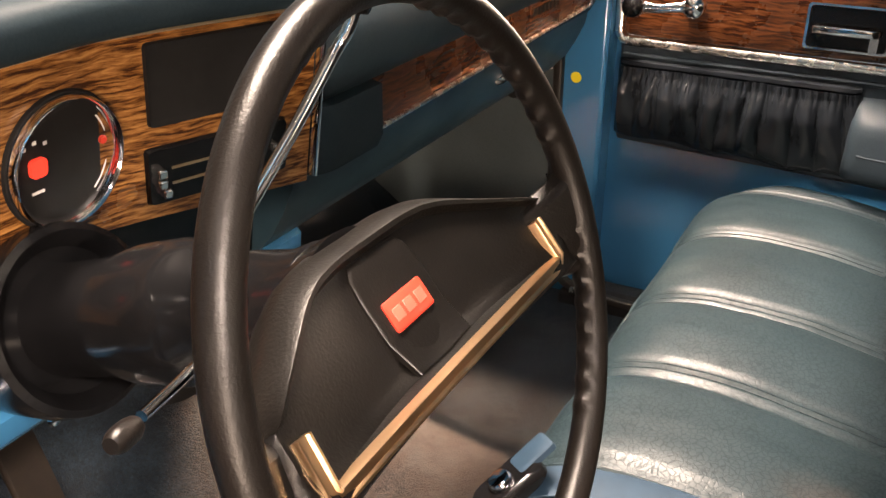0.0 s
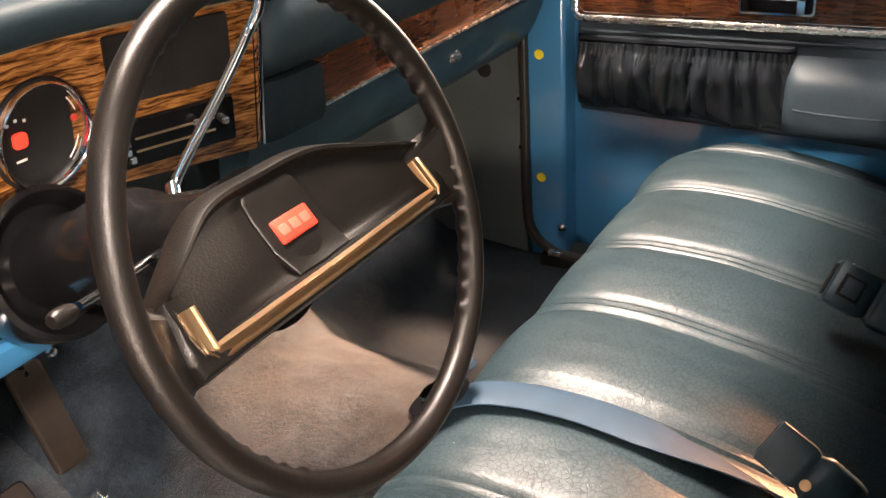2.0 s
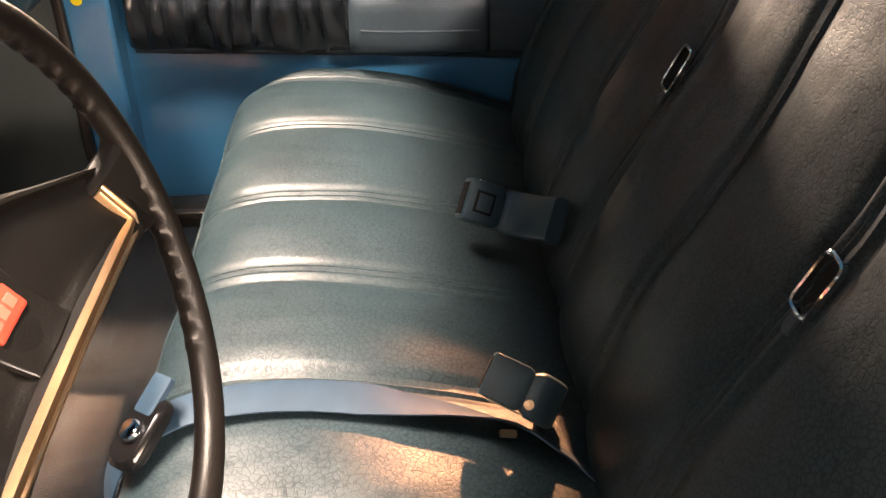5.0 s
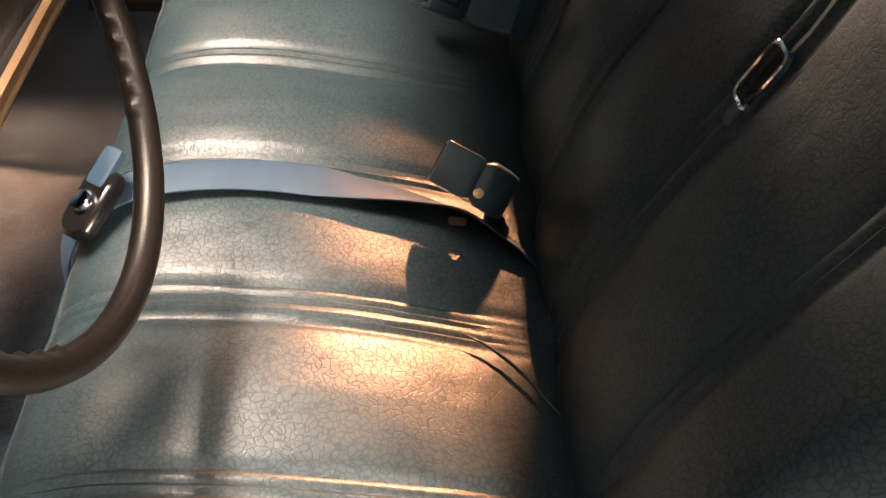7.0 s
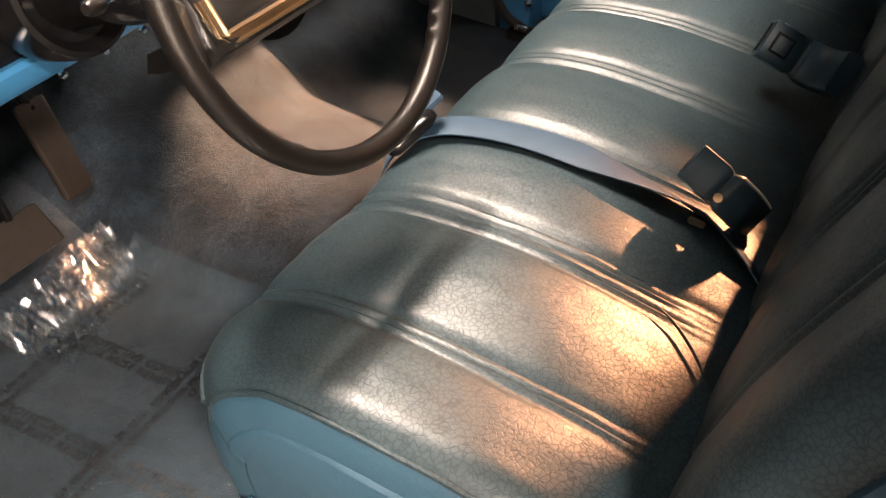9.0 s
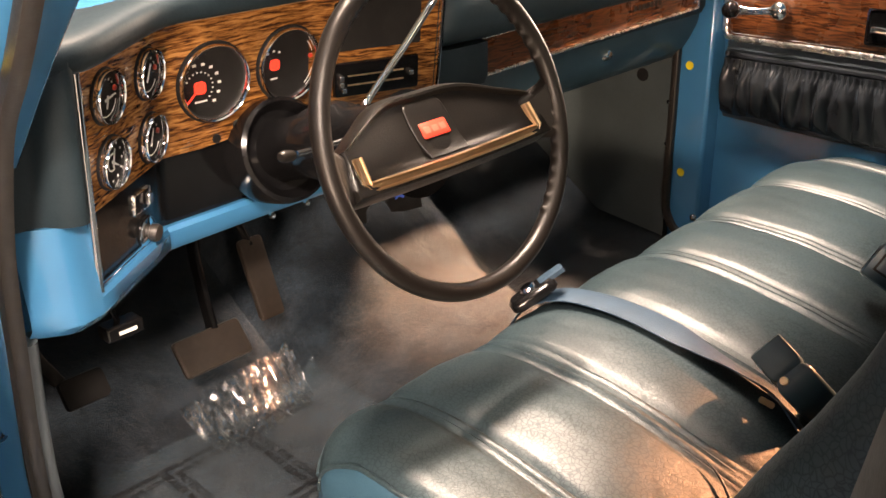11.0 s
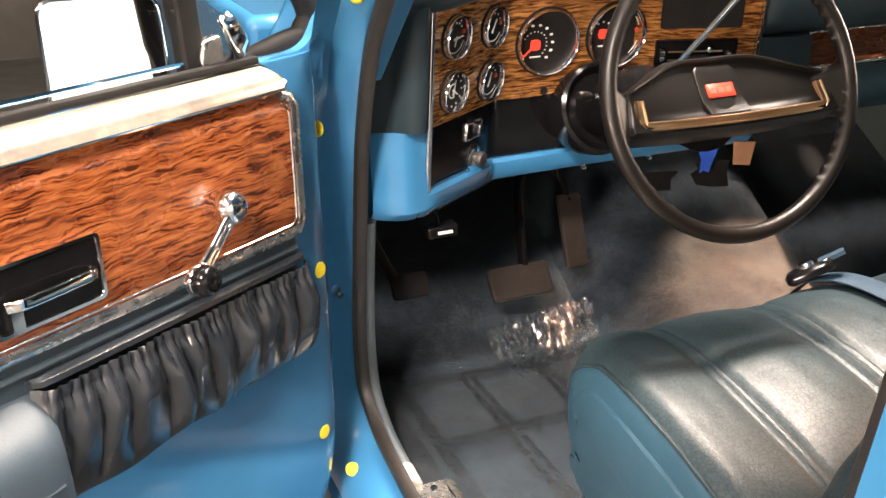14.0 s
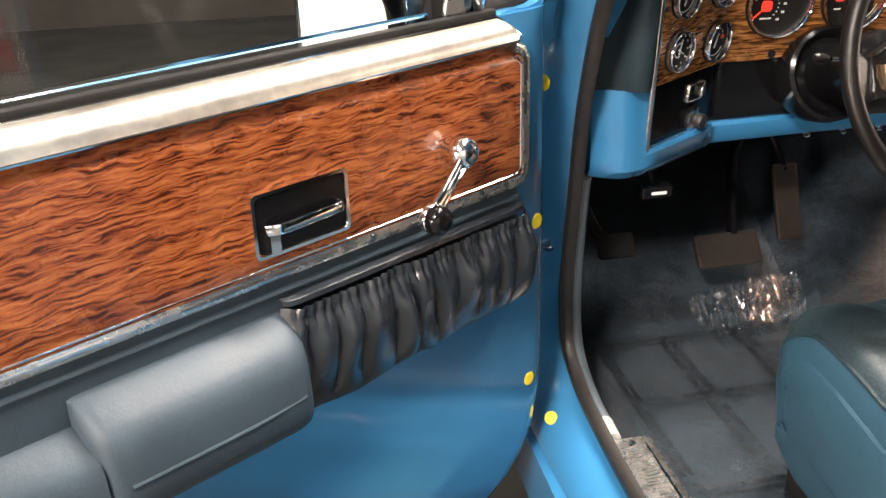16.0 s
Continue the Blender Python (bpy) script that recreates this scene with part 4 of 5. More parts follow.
part("switch_frame", put(frame_strip(rounded(0.046, 0.028, 0.002, 2), 0.002, 0.005, Matrix()), m), BRUSHED, sw)
part("switch_lever", put(boxed((0.006, -0.008, 0.004), (0.019, 0.010, 0.012)), m), CHROME, sw, "", True, 0.002)
m = bez_m(-0.63, 1.112, -0.005)
kn = part("headlamp_knob", put(lathe(bmesh.new(), [(0.021, 0.0), (0.020, 0.003), (0.009, 0.004), (0.009, 0.008), (0.012, 0.010), (0.0130, 0.017), (0.011, 0.021), (0.003, 0.0205)], 24), m), KNOB, dash, "black headlamp knob")
part("knob_ring", put(lathe(bmesh.new(), [(0.0205, 0.000), (0.0222, 0.002), (0.0222, 0.004), (0.0205, 0.005)], 28), m), CHROME, kn)
part("panel_trim", sweep(bmesh.new(), [(x, bez_y(x, 1.092) + 0.001, 1.0915) for x in (-0.748, -0.66, -0.60)], circle(0.003, 8)), CHROME, dash)

# blue steel lower edge, with an overlap joint where the deeper corner piece ends
bm = bmesh.new()
rings = []
for x in [-0.838, -0.82, -0.80, -0.785, -0.77, -0.753, -0.7525, -0.72, -0.66, -0.62, -0.588, -0.586, -0.572, -0.57] + list(np.linspace(-0.55, -0.03, 14)):
    y0 = low_y(x, 1.08)
    z0 = 1.094 + 0.004 * min(1, max(0, (x + 0.62) / 0.25))
    tall = 0.102 if x < -0.7528 else 0.0
    deep = 0.004 if x < -0.587 else 0.0
    out = 0.004 if x < -0.587 else 0.0
    turn = 0.020 * max(0.0, (-0.79 - x) / 0.05) - 0.011 * math.sin(math.pi * min(1.0, max(0.0, (x + 0.838) / 0.085)))
    rings.append([(x, y0 + 0.05, z0 + tall), (x, y0 - 0.004 - out + turn, z0 + tall), (x, y0 - 0.010 - out + turn, z0 - 0.006), (x, y0 - 0.008 - out + turn, z0 - 0.026 - 0.6 * deep), (x, y0 + 0.004 + turn, z0 - 0.040 - deep), (x, y0 + 0.045, z0 - 0.042 - deep), (x, y0 + 0.05, z0 - 0.03)])
loft(bm, rings)
part("lower_edge", bm, BLUE, dash, "glossy blue steel lower edge", True, 0.005)
for x in (-0.40, -0.33, -0.26):
    part("screw", put(lathe(bmesh.new(), [(0.006, -0.002), (0.005, 0.003), (0.001, 0.004)], 10), pose(x, low_y(x, 1.08) - 0.002, 1.056, 80)), CHROME, dash)

# padded top, rolling down at the left into the end cap
bm = bmesh.new()
rings = []
for x in [-0.856, -0.85, -0.84, -0.825, -0.81] + list(np.linspace(-0.795, 0.81, 60)):
    y0 = sum(bez_y(x + d, 1.385) for d in (-0.04, -0.02, 0.0, 0.02)) / 4 - 0.012 if x < -0.118 else -0.090 + 0.025 * min(1, (x + 0.118) / 0.1)
    zt = bez_top(x) if x < -0.118 else 1.380 - 0.008 * min(1, (x + 0.118) / 0.1)
    back = 0.034 * max(0.0, (-0.775 - x) / 0.08) ** 2
    drop = 0.014 * max(0.0, (-0.80 - x) / 0.056) ** 2
    front = [(0.0, -0.002), (-0.006, 0.003), (-0.009, 0.010), (-0.010, 0.018), (-0.009, 0.025), (-0.006, 0.031), (0.000, 0.0355), (0.009, 0.038), (0.022, 0.0385), (0.045, 0.036), (0.10, 0.024)]
    rings.append([(x, y0 + 0.06, zt - 0.010)] + [(x, y0 + dy + back, zt + dz - drop * min(1.0, max(0.0, dz / 0.03))) for dy, dz in front] + [(x, 0.16, zt + 0.004 - drop), (x, 0.30, zt - 0.022 - drop), (x, 0.30, zt - 0.05)])
loft(bm, rings)
part("pad", bm, PAD, dash, "dark teal padded dash top")
bm = bmesh.new()
rings = []
for z in np.linspace(1.196, 1.392, 8):
    y0 = bez_y(-0.76, z)
    rings.append([(-0.756, y0 + 0.03, z), (-0.7565, y0 - 0.010, z), (-0.759, y0 - 0.016, z), (-0.765, y0 - 0.0195, z), (-0.772, y0 - 0.019, z), (-0.780, y0 - 0.016, z), (-0.788, y0 - 0.010, z), (-0.795, y0 - 0.001, z), (-0.802, y0 + 0.010, z), (-0.812, y0 + 0.016, z), (-0.856, y0 + 0.020, z), (-0.856, y0 + 0.10, z), (-0.756, y0 + 0.10, z)])
loft(bm, rings)
part("end_cap", bm, PAD, dash, "dark teal padded end cap")

# passenger side: bulging pad that turns down at its driver end, inset wood strip, glove box
bm = bmesh.new()
rings = []
for x in [-0.118, -0.116, -0.111, -0.103, -0.092, -0.078, -0.055, -0.03, -0.014, -0.008, -0.0075] + list(np.linspace(-0.004, 0.81, 26)):
    e = math.sqrt(max(0.0, 1 - (1 - min(1.0, (x + 0.118) / 0.035)) ** 2))
    low = -0.066 - 0.018 * e if x < -0.0078 else -0.046
    rings.append([(x, 0.08, 1.40), (x, 0.0 - 0.01 * e, 1.410), (x, -0.035 - 0.018 * e, 1.402), (x, -0.058 - 0.026 * e, 1.382), (x, -0.066 - 0.032 * e, 1.350), (x, -0.066 - 0.030 * e, 1.318), (x, -0.062 - 0.022 * e, 1.292), (x, -0.058 - 0.012 * e, 1.284), (x, low, 1.2815), (x, low, 1.225), (x, low + 0.008, 1.209), (x, 0.08, 1.207)])
loft(bm, rings)
part("passenger_pad", bm, PAD, dash, "dark teal bulging passenger pad")
part("wood_strip", loft(bmesh.new(), [[(x, -0.03, 1.213 + 0.02 * x), (x, -0.049, 1.214 + 0.02 * x), (x, -0.052, 1.245 + 0.02 * x), (x, -0.049, 1.279 + 0.01 * x), (x, -0.03, 1.280 + 0.01 * x)] for x in (-0.003, 0.002, 0.735, 0.741)]), WOOD_PASS, dash, "brown woodgrain strip")
for z, g_ in ((1.213, 0.02), (1.280, 0.01)):
    part("strip_trim", sweep(bmesh.new(), [(-0.003, -0.053, z), (0.741, -0.053, z + 0.741 * g_)], rounded(0.006, 0.006, 0.002, 2)), BRUSHED, dash, "thin bright moulding")
part("strip_end", sweep(bmesh.new(), [(0.741, -0.053, 1.226), (0.741, -0.053, 1.289)], rounded(0.006, 0.006, 0.002, 2), up=(0, 1, 0)), BRUSHED, dash)
part("script_plate", loft(bmesh.new(), [[(x, y, z) for x, z in rounded(0.118, 0.030, 0.003, 2, 0.53, 1.262)] for y in (-0.0525, -0.0545)]), WOOD_PASS, dash, "dark script plate")
for i in range(7):
    part("script_mark", put(boxed((-0.005, 0, -0.0055), (0.005, 0.002, 0.0055)), pose(0.484 + 0.0152 * i, -0.0562, 1.262)), PEDAL, dash, "unreadable script mark")
bm = loft(bmesh.new(), [[(x, -0.03, 1.210), (x, -0.034, 1.206), (x, -0.030, 1.185), (x, -0.014, 1.150), (x, 0.004, 1.120), (x, 0.022, 1.100), (x, 0.05, 1.094), (x, 0.08, 1.10), (x, 0.08, 1.210)] for x in (-0.105, -0.1, 0.04, 0.42, 0.79)])
part("glove_box", bm, GLOVE, dash, "dark slate-blue glove box door")
part("glove_latch", put(lathe(bmesh.new(), [(0.011, -0.004), (0.011, 0.006), (0.008, 0.012), (0.003, 0.014)], 16), pose(0.433, -0.022, 1.170, 68)), CHROME, dash, "small chrome latch button")

# kick panels
for nm, x in (("kick_panel", 0.775), ("kick_panel", -0.815)):
    sx = 1 if x > 0 else -1
    kp = thing(nm, "dark vinyl kick panel at the footwell side", "panel", kind="structure")
    if sx > 0:
        part("cable_hole", put(lathe(bmesh.new(), [(0.016, 0), (0.016, 0.002), (0.011, 0.003), (0.001, 0.0025)], 18), pose(x, 0.10, 1.045, 0, -90, 0)), BLACKM, kp, "dark round hole")
    # Shade of the driver's footwell is put into its board: matt black, not vinyl.
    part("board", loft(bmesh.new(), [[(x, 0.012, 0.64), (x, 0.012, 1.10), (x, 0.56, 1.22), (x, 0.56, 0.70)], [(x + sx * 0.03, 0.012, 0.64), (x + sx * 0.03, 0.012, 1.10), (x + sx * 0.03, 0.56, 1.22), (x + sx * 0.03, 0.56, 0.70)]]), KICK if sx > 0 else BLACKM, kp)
    for y, z in ((0.027, 1.100), (0.022, 0.99), (0.020, 0.885)):
        part("screw", put(lathe(bmesh.new(), [(0.006, 0), (0.005, 0.003), (0.001, 0.004)], 10), pose(x, y, z, 0, -90 * sx, 0)), CHROME, kp)
pp = thing("passenger_pillar", "blue painted hinge pillar beside the passenger door", "pillar", kind="structure")
part("post", boxed((0.785, -0.075, 0.60), (0.88, 0.010, 1.42)), BLUE, pp, "", True, 0.008)
part("passenger_sill", boxed((0.76, -1.08, 0.60), (0.86, -0.02, 0.645)), BLACKM, pp, "", True, 0.006)
part("side_rear", boxed((0.80, -1.16, 0.45), (0.86, -1.03, 1.80)), BLUE, pp)

ps = thing("passenger_weatherstrip", "dark rubber seal round the foot of the passenger door opening", "weatherstrip", kind="structure")
part("seal", sweep(bmesh.new(), smooth_path([(0.779, 0.012, 1.16), (0.779, 0.012, 0.95), (0.778, 0.012, 0.75), (0.777, -0.002, 0.69), (0.774, -0.04, 0.658), (0.770, -0.11, 0.646), (0.768, -0.40, 0.642), (0.768, -0.90, 0.642)], 6), rounded(0.018, 0.018, 0.005, 3), up=(-1, 0, 0.01)), RUBBER, ps)
part("seal_clip", boxed((0.756, -0.075, 0.648), (0.768, -0.045, 0.660)), BRUSHED, ps, "small bright clip", True, 0.002)
part("door_bolt", put(lathe(bmesh.new(), [(0.010, 0), (0.009, 0.004), (0.005, 0.008), (0.001, 0.009)], 14), pose(0.785, -0.066, 0.708, 0, -90, 0)), CHROME, ps, "small chrome bolt")

# ---- steering wheel and column ----
WC = Vector((-0.4045, -0.3775, 1.2786))
EL = radians(18)
WN = Vector((0, -math.cos(EL), math.sin(EL)))
WU = Vector((0, math.sin(EL), math.cos(EL)))
WM = axes(WC, Vector((1, 0, 0)), WU, WN)
wheel = thing("steering_wheel", "dark brown two-spoke steering wheel with padded hub and gold-toned trim", "steering wheel", WM)
R0, RT = 0.1990, 0.0118
bm = bmesh.new()
rings = []
NR = 360
for i in range(NR):
    a = 2 * math.pi * i / NR
    ring = []
    grip = any(abs((math.degrees(a) - c + 180) % 360 - 180) < w for c, w in ((-28, 24), (208, 24), (45, 30), (135, 30)))
    for k in range(14):
        b = 2 * math.pi * k / 14
        rr = RT
        inner = max(0.0, -math.cos(b)) ** 2 * (1 if math.sin(b) < 0.1 else 0.04)
        if grip:
            rr += 0.0036 * inner * (0.5 + 0.5 * math.cos(a * R0 / 0.0205 * 2 * math.pi)) ** 1.5 - 0.0008 * inner
        r = R0 + rr * math.cos(b)
        ring.append((r * math.cos(a), r * math.sin(a), rr * 1.05 * math.sin(b)))
    rings.append(ring)
loft(bm, rings + [rings[0]], True, False)
bmesh.ops.remove_doubles(bm, verts=bm.verts, dist=1e-6)
part("rim", bm, WHEEL, wheel, "moulded rim with finger grips")
# hub pad: dished wide hexagon with a raised border; its ends climb to the spokes
HM = Matrix.Translation((0.0075, 0.001, -0.0445)) @ Matrix.Rotation(-radians(21), 4, "X")
HUB = [(-0.158, -0.054), (-0.08, -0.054), (0.08, -0.054), (0.158, -0.054), (0.165, -0.048), (0.166, -0.004), (0.158, 0.004), (0.118, 0.024), (0.078, 0.043), (0.046, 0.050), (0.0, 0.051), (-0.046, 0.050), (-0.078, 0.043), (-0.118, 0.024), (-0.158, 0.004), (-0.166, -0.004), (-0.165, -0.048)]

HUB_EDGE = smooth_path([(x, v, 0.0) for x, v in HUB], 10, True)


def hubput(bm):
    return put(bm, HM)


def hub_face(x, v):
    """Height of the dished face, which climbs to the spokes and to the ledge under the trim."""
    w = min(1.0, abs(x) / 0.155)
    ledge = min(1.0, max(0.0, (-0.026 - v) / 0.014))
    return 0.024 * w ** 1.7 + 0.012 * (1 - 0.85 * w) * ledge * ledge * (3 - 2 * ledge)


def hub_ring(d, dn, shrink=1.0):
    """A ring round the outline, pushed outward by d and raised by dn."""
    out = []
    for x, v, _ in HUB_EDGE:
        x, v = x * (1 + d / 0.166) * shrink, v * (1 + (d if v > 0 else 0.35 * d) / 0.052) * shrink
        crest = min(1.0, max(0.0, (v + 0.046) / 0.03)) if dn > 0 else 1.0
        out.append((x, v, hub_face(x, v) + dn * crest))
    return out


pad = part("hub_pad", hubput(loft(bmesh.new(), [hub_ring(-0.004, -0.055), hub_ring(0.004, -0.042), hub_ring(0.010, -0.028), hub_ring(0.0118, -0.018), hub_ring(0.0105, -0.010), hub_ring(0.006, -0.001), hub_ring(0.0025, 0.0052), hub_ring(0.0005, 0.0072), hub_ring(-0.003, 0.0066), hub_ring(-0.005, 0.0035), hub_ring(-0.0065, 0.0)] + [hub_ring(-0.007, 0.0, k) for k in (0.9, 0.8, 0.7, 0.6, 0.5, 0.35, 0.2, 0.05)])), HUBPAD, wheel, "dark grained hub pad")
BT = [(-0.042, -0.036), (0.0, -0.037), (0.042, -0.036), (0.044, -0.01), (0.044, 0.02), (0.041, 0.036), (0.034, 0.043), (0.0, 0.045), (-0.034, 0.043), (-0.041, 0.036), (-0.044, 0.02), (-0.044, -0.01)]
part("centre_button", hubput(loft(bmesh.new(), [[(x * k * 0.80, v * k, hub_face(x * k, v * k) + z) for x, v in BT] for k, z in ((1.0, -0.003), (1.0, 0.0010), (0.97, 0.0022), (0.93, 0.0026), (0.6, 0.0030), (0.2, 0.0030))])), HUBPAD, pad)
badge = part("badge", hubput(loft(bmesh.new(), [[(x, y, z) for x, y in rounded(0.046 * k, 0.021 * k, 0.002, 2, 0.0, 0.002)] for k, z in ((1.0, 0.003), (1.0, 0.0056), (0.95, 0.0062))])), BADGE, wheel, "small red badge")
for i in range(3):
    part("badge_mark", hubput(boxed((-0.0185 + 0.0135 * i, -0.0025, 0.0060), (-0.0085 + 0.0135 * i, 0.0065, 0.0067))), BADGE_BAR, badge, "plain pale mark", True, 0.0008)
TRIM = [(-0.1500, -0.010, 0.0262), (-0.1525, -0.0425, 0.0245), (-0.1485, -0.0470, 0.0238), (-0.10, -0.0475, 0.0200), (0.0, -0.048, 0.0165), (0.10, -0.0475, 0.0200), (0.1485, -0.0470, 0.0238), (0.1525, -0.0425, 0.0245), (0.1500, -0.010, 0.0262)]
part("ledge", hubput(sweep(bmesh.new(), TRIM, [(-0.007, -0.012), (-0.007, -0.006), (-0.005, -0.0025), (0.006, -0.0025), (0.0085, -0.005), (0.0075, -0.012)], up=(0, 0, 1), twist=lambda k: 26 if 0.2 < k < 0.8 else 0)), HUBPAD, pad, "dark lower ledge")
part("trim", hubput(sweep(bmesh.new(), TRIM, [(-0.0062, -0.006), (-0.0062, 0.0008), (-0.0054, 0.0026), (-0.0038, 0.0024), (-0.0024, 0.0006), (0.0024, 0.0006), (0.0038, 0.0024), (0.0054, 0.0026), (0.0062, 0.0008), (0.0062, -0.006)], up=(0, 0, 1), twist=lambda k: 26 if 0.2 < k < 0.8 else 0)), GOLD, wheel, "bright gold-toned trim strip")
for sx in (-1, 1):
    part("spoke", loft(bmesh.new(), [[(sx * x, y0, z0), (sx * x, y1, z0 - k), (sx * x, y1 - 0.006, z1 - k), (sx * x, y0 + 0.006, z1)] for x, y0, y1, z0, z1, k in ((0.146, -0.052, 0.010, -0.036, -0.020, 0.006), (0.166, -0.054, 0.015, -0.026, -0.009, 0.003), (0.184, -0.057, 0.024, -0.014, 0.001, 0.0), (0.1985, -0.066, 0.036, -0.009, 0.008, 0.0))]), WHEEL, wheel, "", True, 0.004)
part("hub_back", put(lathe(bmesh.new(), [(0.055, 0), (0.062, 0.03), (0.070, 0.055)], 28), pose(0, -0.01, -0.13)), BLACK, wheel)

column = thing("steering_column", "black steering column with chrome gear lever and signal stalk", "steering column", WM)
part("shroud", put(lathe(bmesh.new(), [(0.046, -0.42), (0.047, -0.30), (0.054, -0.265), (0.055, -0.225), (0.050, -0.205), (0.042, -0.195), (0.038, -0.12), (0.042, -0.10), (0.030, -0.09)], 32), pose(0, 0.012, 0)), BLACK, column)
part("dash_collar", put(lathe(bmesh.new(), [(0.046, -0.368), (0.060, -0.366), (0.067, -0.356), (0.073, -0.351), (0.079, -0.355), (0.081, -0.372), (0.078, -0.41)], 40), pose(0, 0.012, 0)), BLACK, column, "black round collar at the dash")
WI = WM.inverted()


def wl(p):
    return WI @ Vector(p)


lever = part("gear_lever", sweep(bmesh.new(), smooth_path([wl(p) for p in ((-0.375, -0.19, 1.245), (-0.362, -0.168, 1.262), (-0.30, -0.185, 1.335), (-0.262, -0.196, 1.382), (-0.252, -0.205, 1.402), (-0.248, -0.21, 1.42))], 6), circle(0.0052, 12), up=(0.13, 0.21, 0.97)), CHROME, column, "chrome gear lever")
part("lever_knob", sweep(bmesh.new(), smooth_path([wl(p) for p in ((-0.248, -0.21, 1.415), (-0.245, -0.214, 1.435), (-0.240, -0.22, 1.47), (-0.238, -0.222, 1.485))], 4), circle(0.011, 12), scale=lambda k: 0.6 + 0.6 * math.sin(math.pi * (0.15 + 0.7 * k))), BLACK, lever, "black lever knob")
part("lever_socket", sweep(bmesh.new(), [wl(p) for p in ((-0.392, -0.20, 1.23), (-0.36, -0.166, 1.265))], circle(0.009, 12), scale=lambda k: 1.0 - 0.25 * k), CHROME, lever)
stalk = part("signal_stalk", sweep(bmesh.new(), smooth_path([wl(p) for p in ((-0.415, -0.222, 1.245), (-0.439, -0.229, 1.247), (-0.51, -0.252, 1.256), (-0.560, -0.266, 1.263))], 5), circle(0.0036, 10)), CHROME, column, "chrome signal stalk")
part("stalk_knob", sweep(bmesh.new(), smooth_path([wl(p) for p in ((-0.568, -0.270, 1.2645), (-0.575, -0.272, 1.2655), (-0.586, -0.2755, 1.268), (-0.592, -0.277, 1.269))], 5), circle(0.0075, 16), scale=lambda k: 0.35 + 0.65 * math.sin(math.pi * (0.12 + 0.80 * k)) ** 0.6), WHEEL, stalk, "small dark stalk knob")

# ---- bench seat ----
PIPES = [(-0.482, 2), (-0.281, 4), (-0.062, 2), (0.146, 3), (0.346, 2), (0.570, 2), (0.766, 2)]
SX0, SX1 = -0.634, 0.835


def pipe_relief(x):
    """Height of the sewn pipes and the puffed channels between them."""
    h = 0.0
    best = 9.0
    for px, n in PIPES:
        half = n * 0.0055
        d = abs(x - px)
        best = min(best, max(0.0, d - half))
        if d < half:
            u = ((x - px + half) / (2 * half)) * n
            h = 0.0045 * abs(math.sin(math.pi * u)) - 0.0035
        elif d < half + 0.012:
            h = min(h, -0.0035 * (1 - (d - half) / 0.012))
    puff = 0.010 * (1 - math.exp(-best / 0.035))
    return h + puff


def end_drop(x, r):
    e = min(x - SX0, SX1 - x)
    if e >= r:
        return 0.0
    return r - math.sqrt(max(0.0, r * r - (r - e) ** 2))


CUSHION = [(-0.42, 0.655), (-0.320, 0.675), (-0.288, 0.73), (-0.275, 0.79), (-0.278, 0.84), (-0.296, 0.882), (-0.335, 0.909), (-0.40, 0.922), (-0.50, 0.919), (-0.60, 0.904), (-0.70, 0.881), (-0.78, 0.858), (-0.86, 0.84), (-0.90, 0.79), (-0.88, 0.66)]
BACK = [(-0.83, 0.78), (-0.800, 0.84), (-0.803, 0.89), (-0.814, 0.94), (-0.846, 1.03), (-0.896, 1.13), (-0.948, 1.23), (-0.984, 1.33), (-1.004, 1.40), (-1.018, 1.428), (-1.035, 1.435), (-1.075, 1.42), (-1.085, 1.39), (-1.08, 1.10), (-0.98, 0.80), (-0.92, 0.76)]


def upholstery(profile, steps, r, relief, lift=0.0):
    """Rings of points along the seat's width, with pipes, rounded ends and slight unevenness."""
    pts = smooth_path([(0, y, z) for y, z in profile], steps, True)
    n = len(pts)
    cy, cz = sum(p.y for p in pts) / n, sum(p.z for p in pts) / n
    normals = []
    for i in range(n):
        t = pts[(i + 1) % n] - pts[i - 1]
        nn = Vector((0, -t.z, t.y)).normalized()
        if nn.y * (pts[i].y - cy) + nn.z * (pts[i].z - cz) < 0:
            nn = -nn
        normals.append(nn)
    rings = []
    for k in range(341):
        x = SX0 + (SX1 - SX0) * k / 340
        ring = []
        for p, nn in zip(pts, normals):
            h = relief(x, p) - end_drop(x, r(p)) + 0.003 * noise.noise((x * 7, p.y * 7, p.z * 7)) + 0.0012 * noise.noise((x * 30, p.y * 30, p.z * 30))
            ring.append((x, p.y + nn.y * h, p.z + nn.z * h + lift * min(1.0, max(0.0, (x - 0.1) / 0.45)) * min(1.0, max(0.0, (p.z - 0.8) / 0.08))))
        rings.append(ring)
    return rings


seat = thing("bench_seat", "teal-blue vinyl bench seat with sewn piping across its full width", "bench seat")
rings = upholstery(CUSHION, 5, lambda p: 0.05 + 0.06 * min(1.0, max(0.0, (p.y + 0.42) / 0.12)), lambda x, p: pipe_relief(x) * min(1.0, max(0.0, (p.z - 0.84) / 0.06)), 0.012)
WELT = 22
part("cushion", loft(bmesh.new(), [r[WELT:70] for r in rings[3:-3]], closed=False), SEAT, seat, "worn creased vinyl cushion with pipes")
part("boxing", loft(bmesh.new(), [r[70:] + r[:WELT + 1] for r in rings], closed=False), SEAT_SIDE, seat, "smooth blue vinyl front and back boxing")
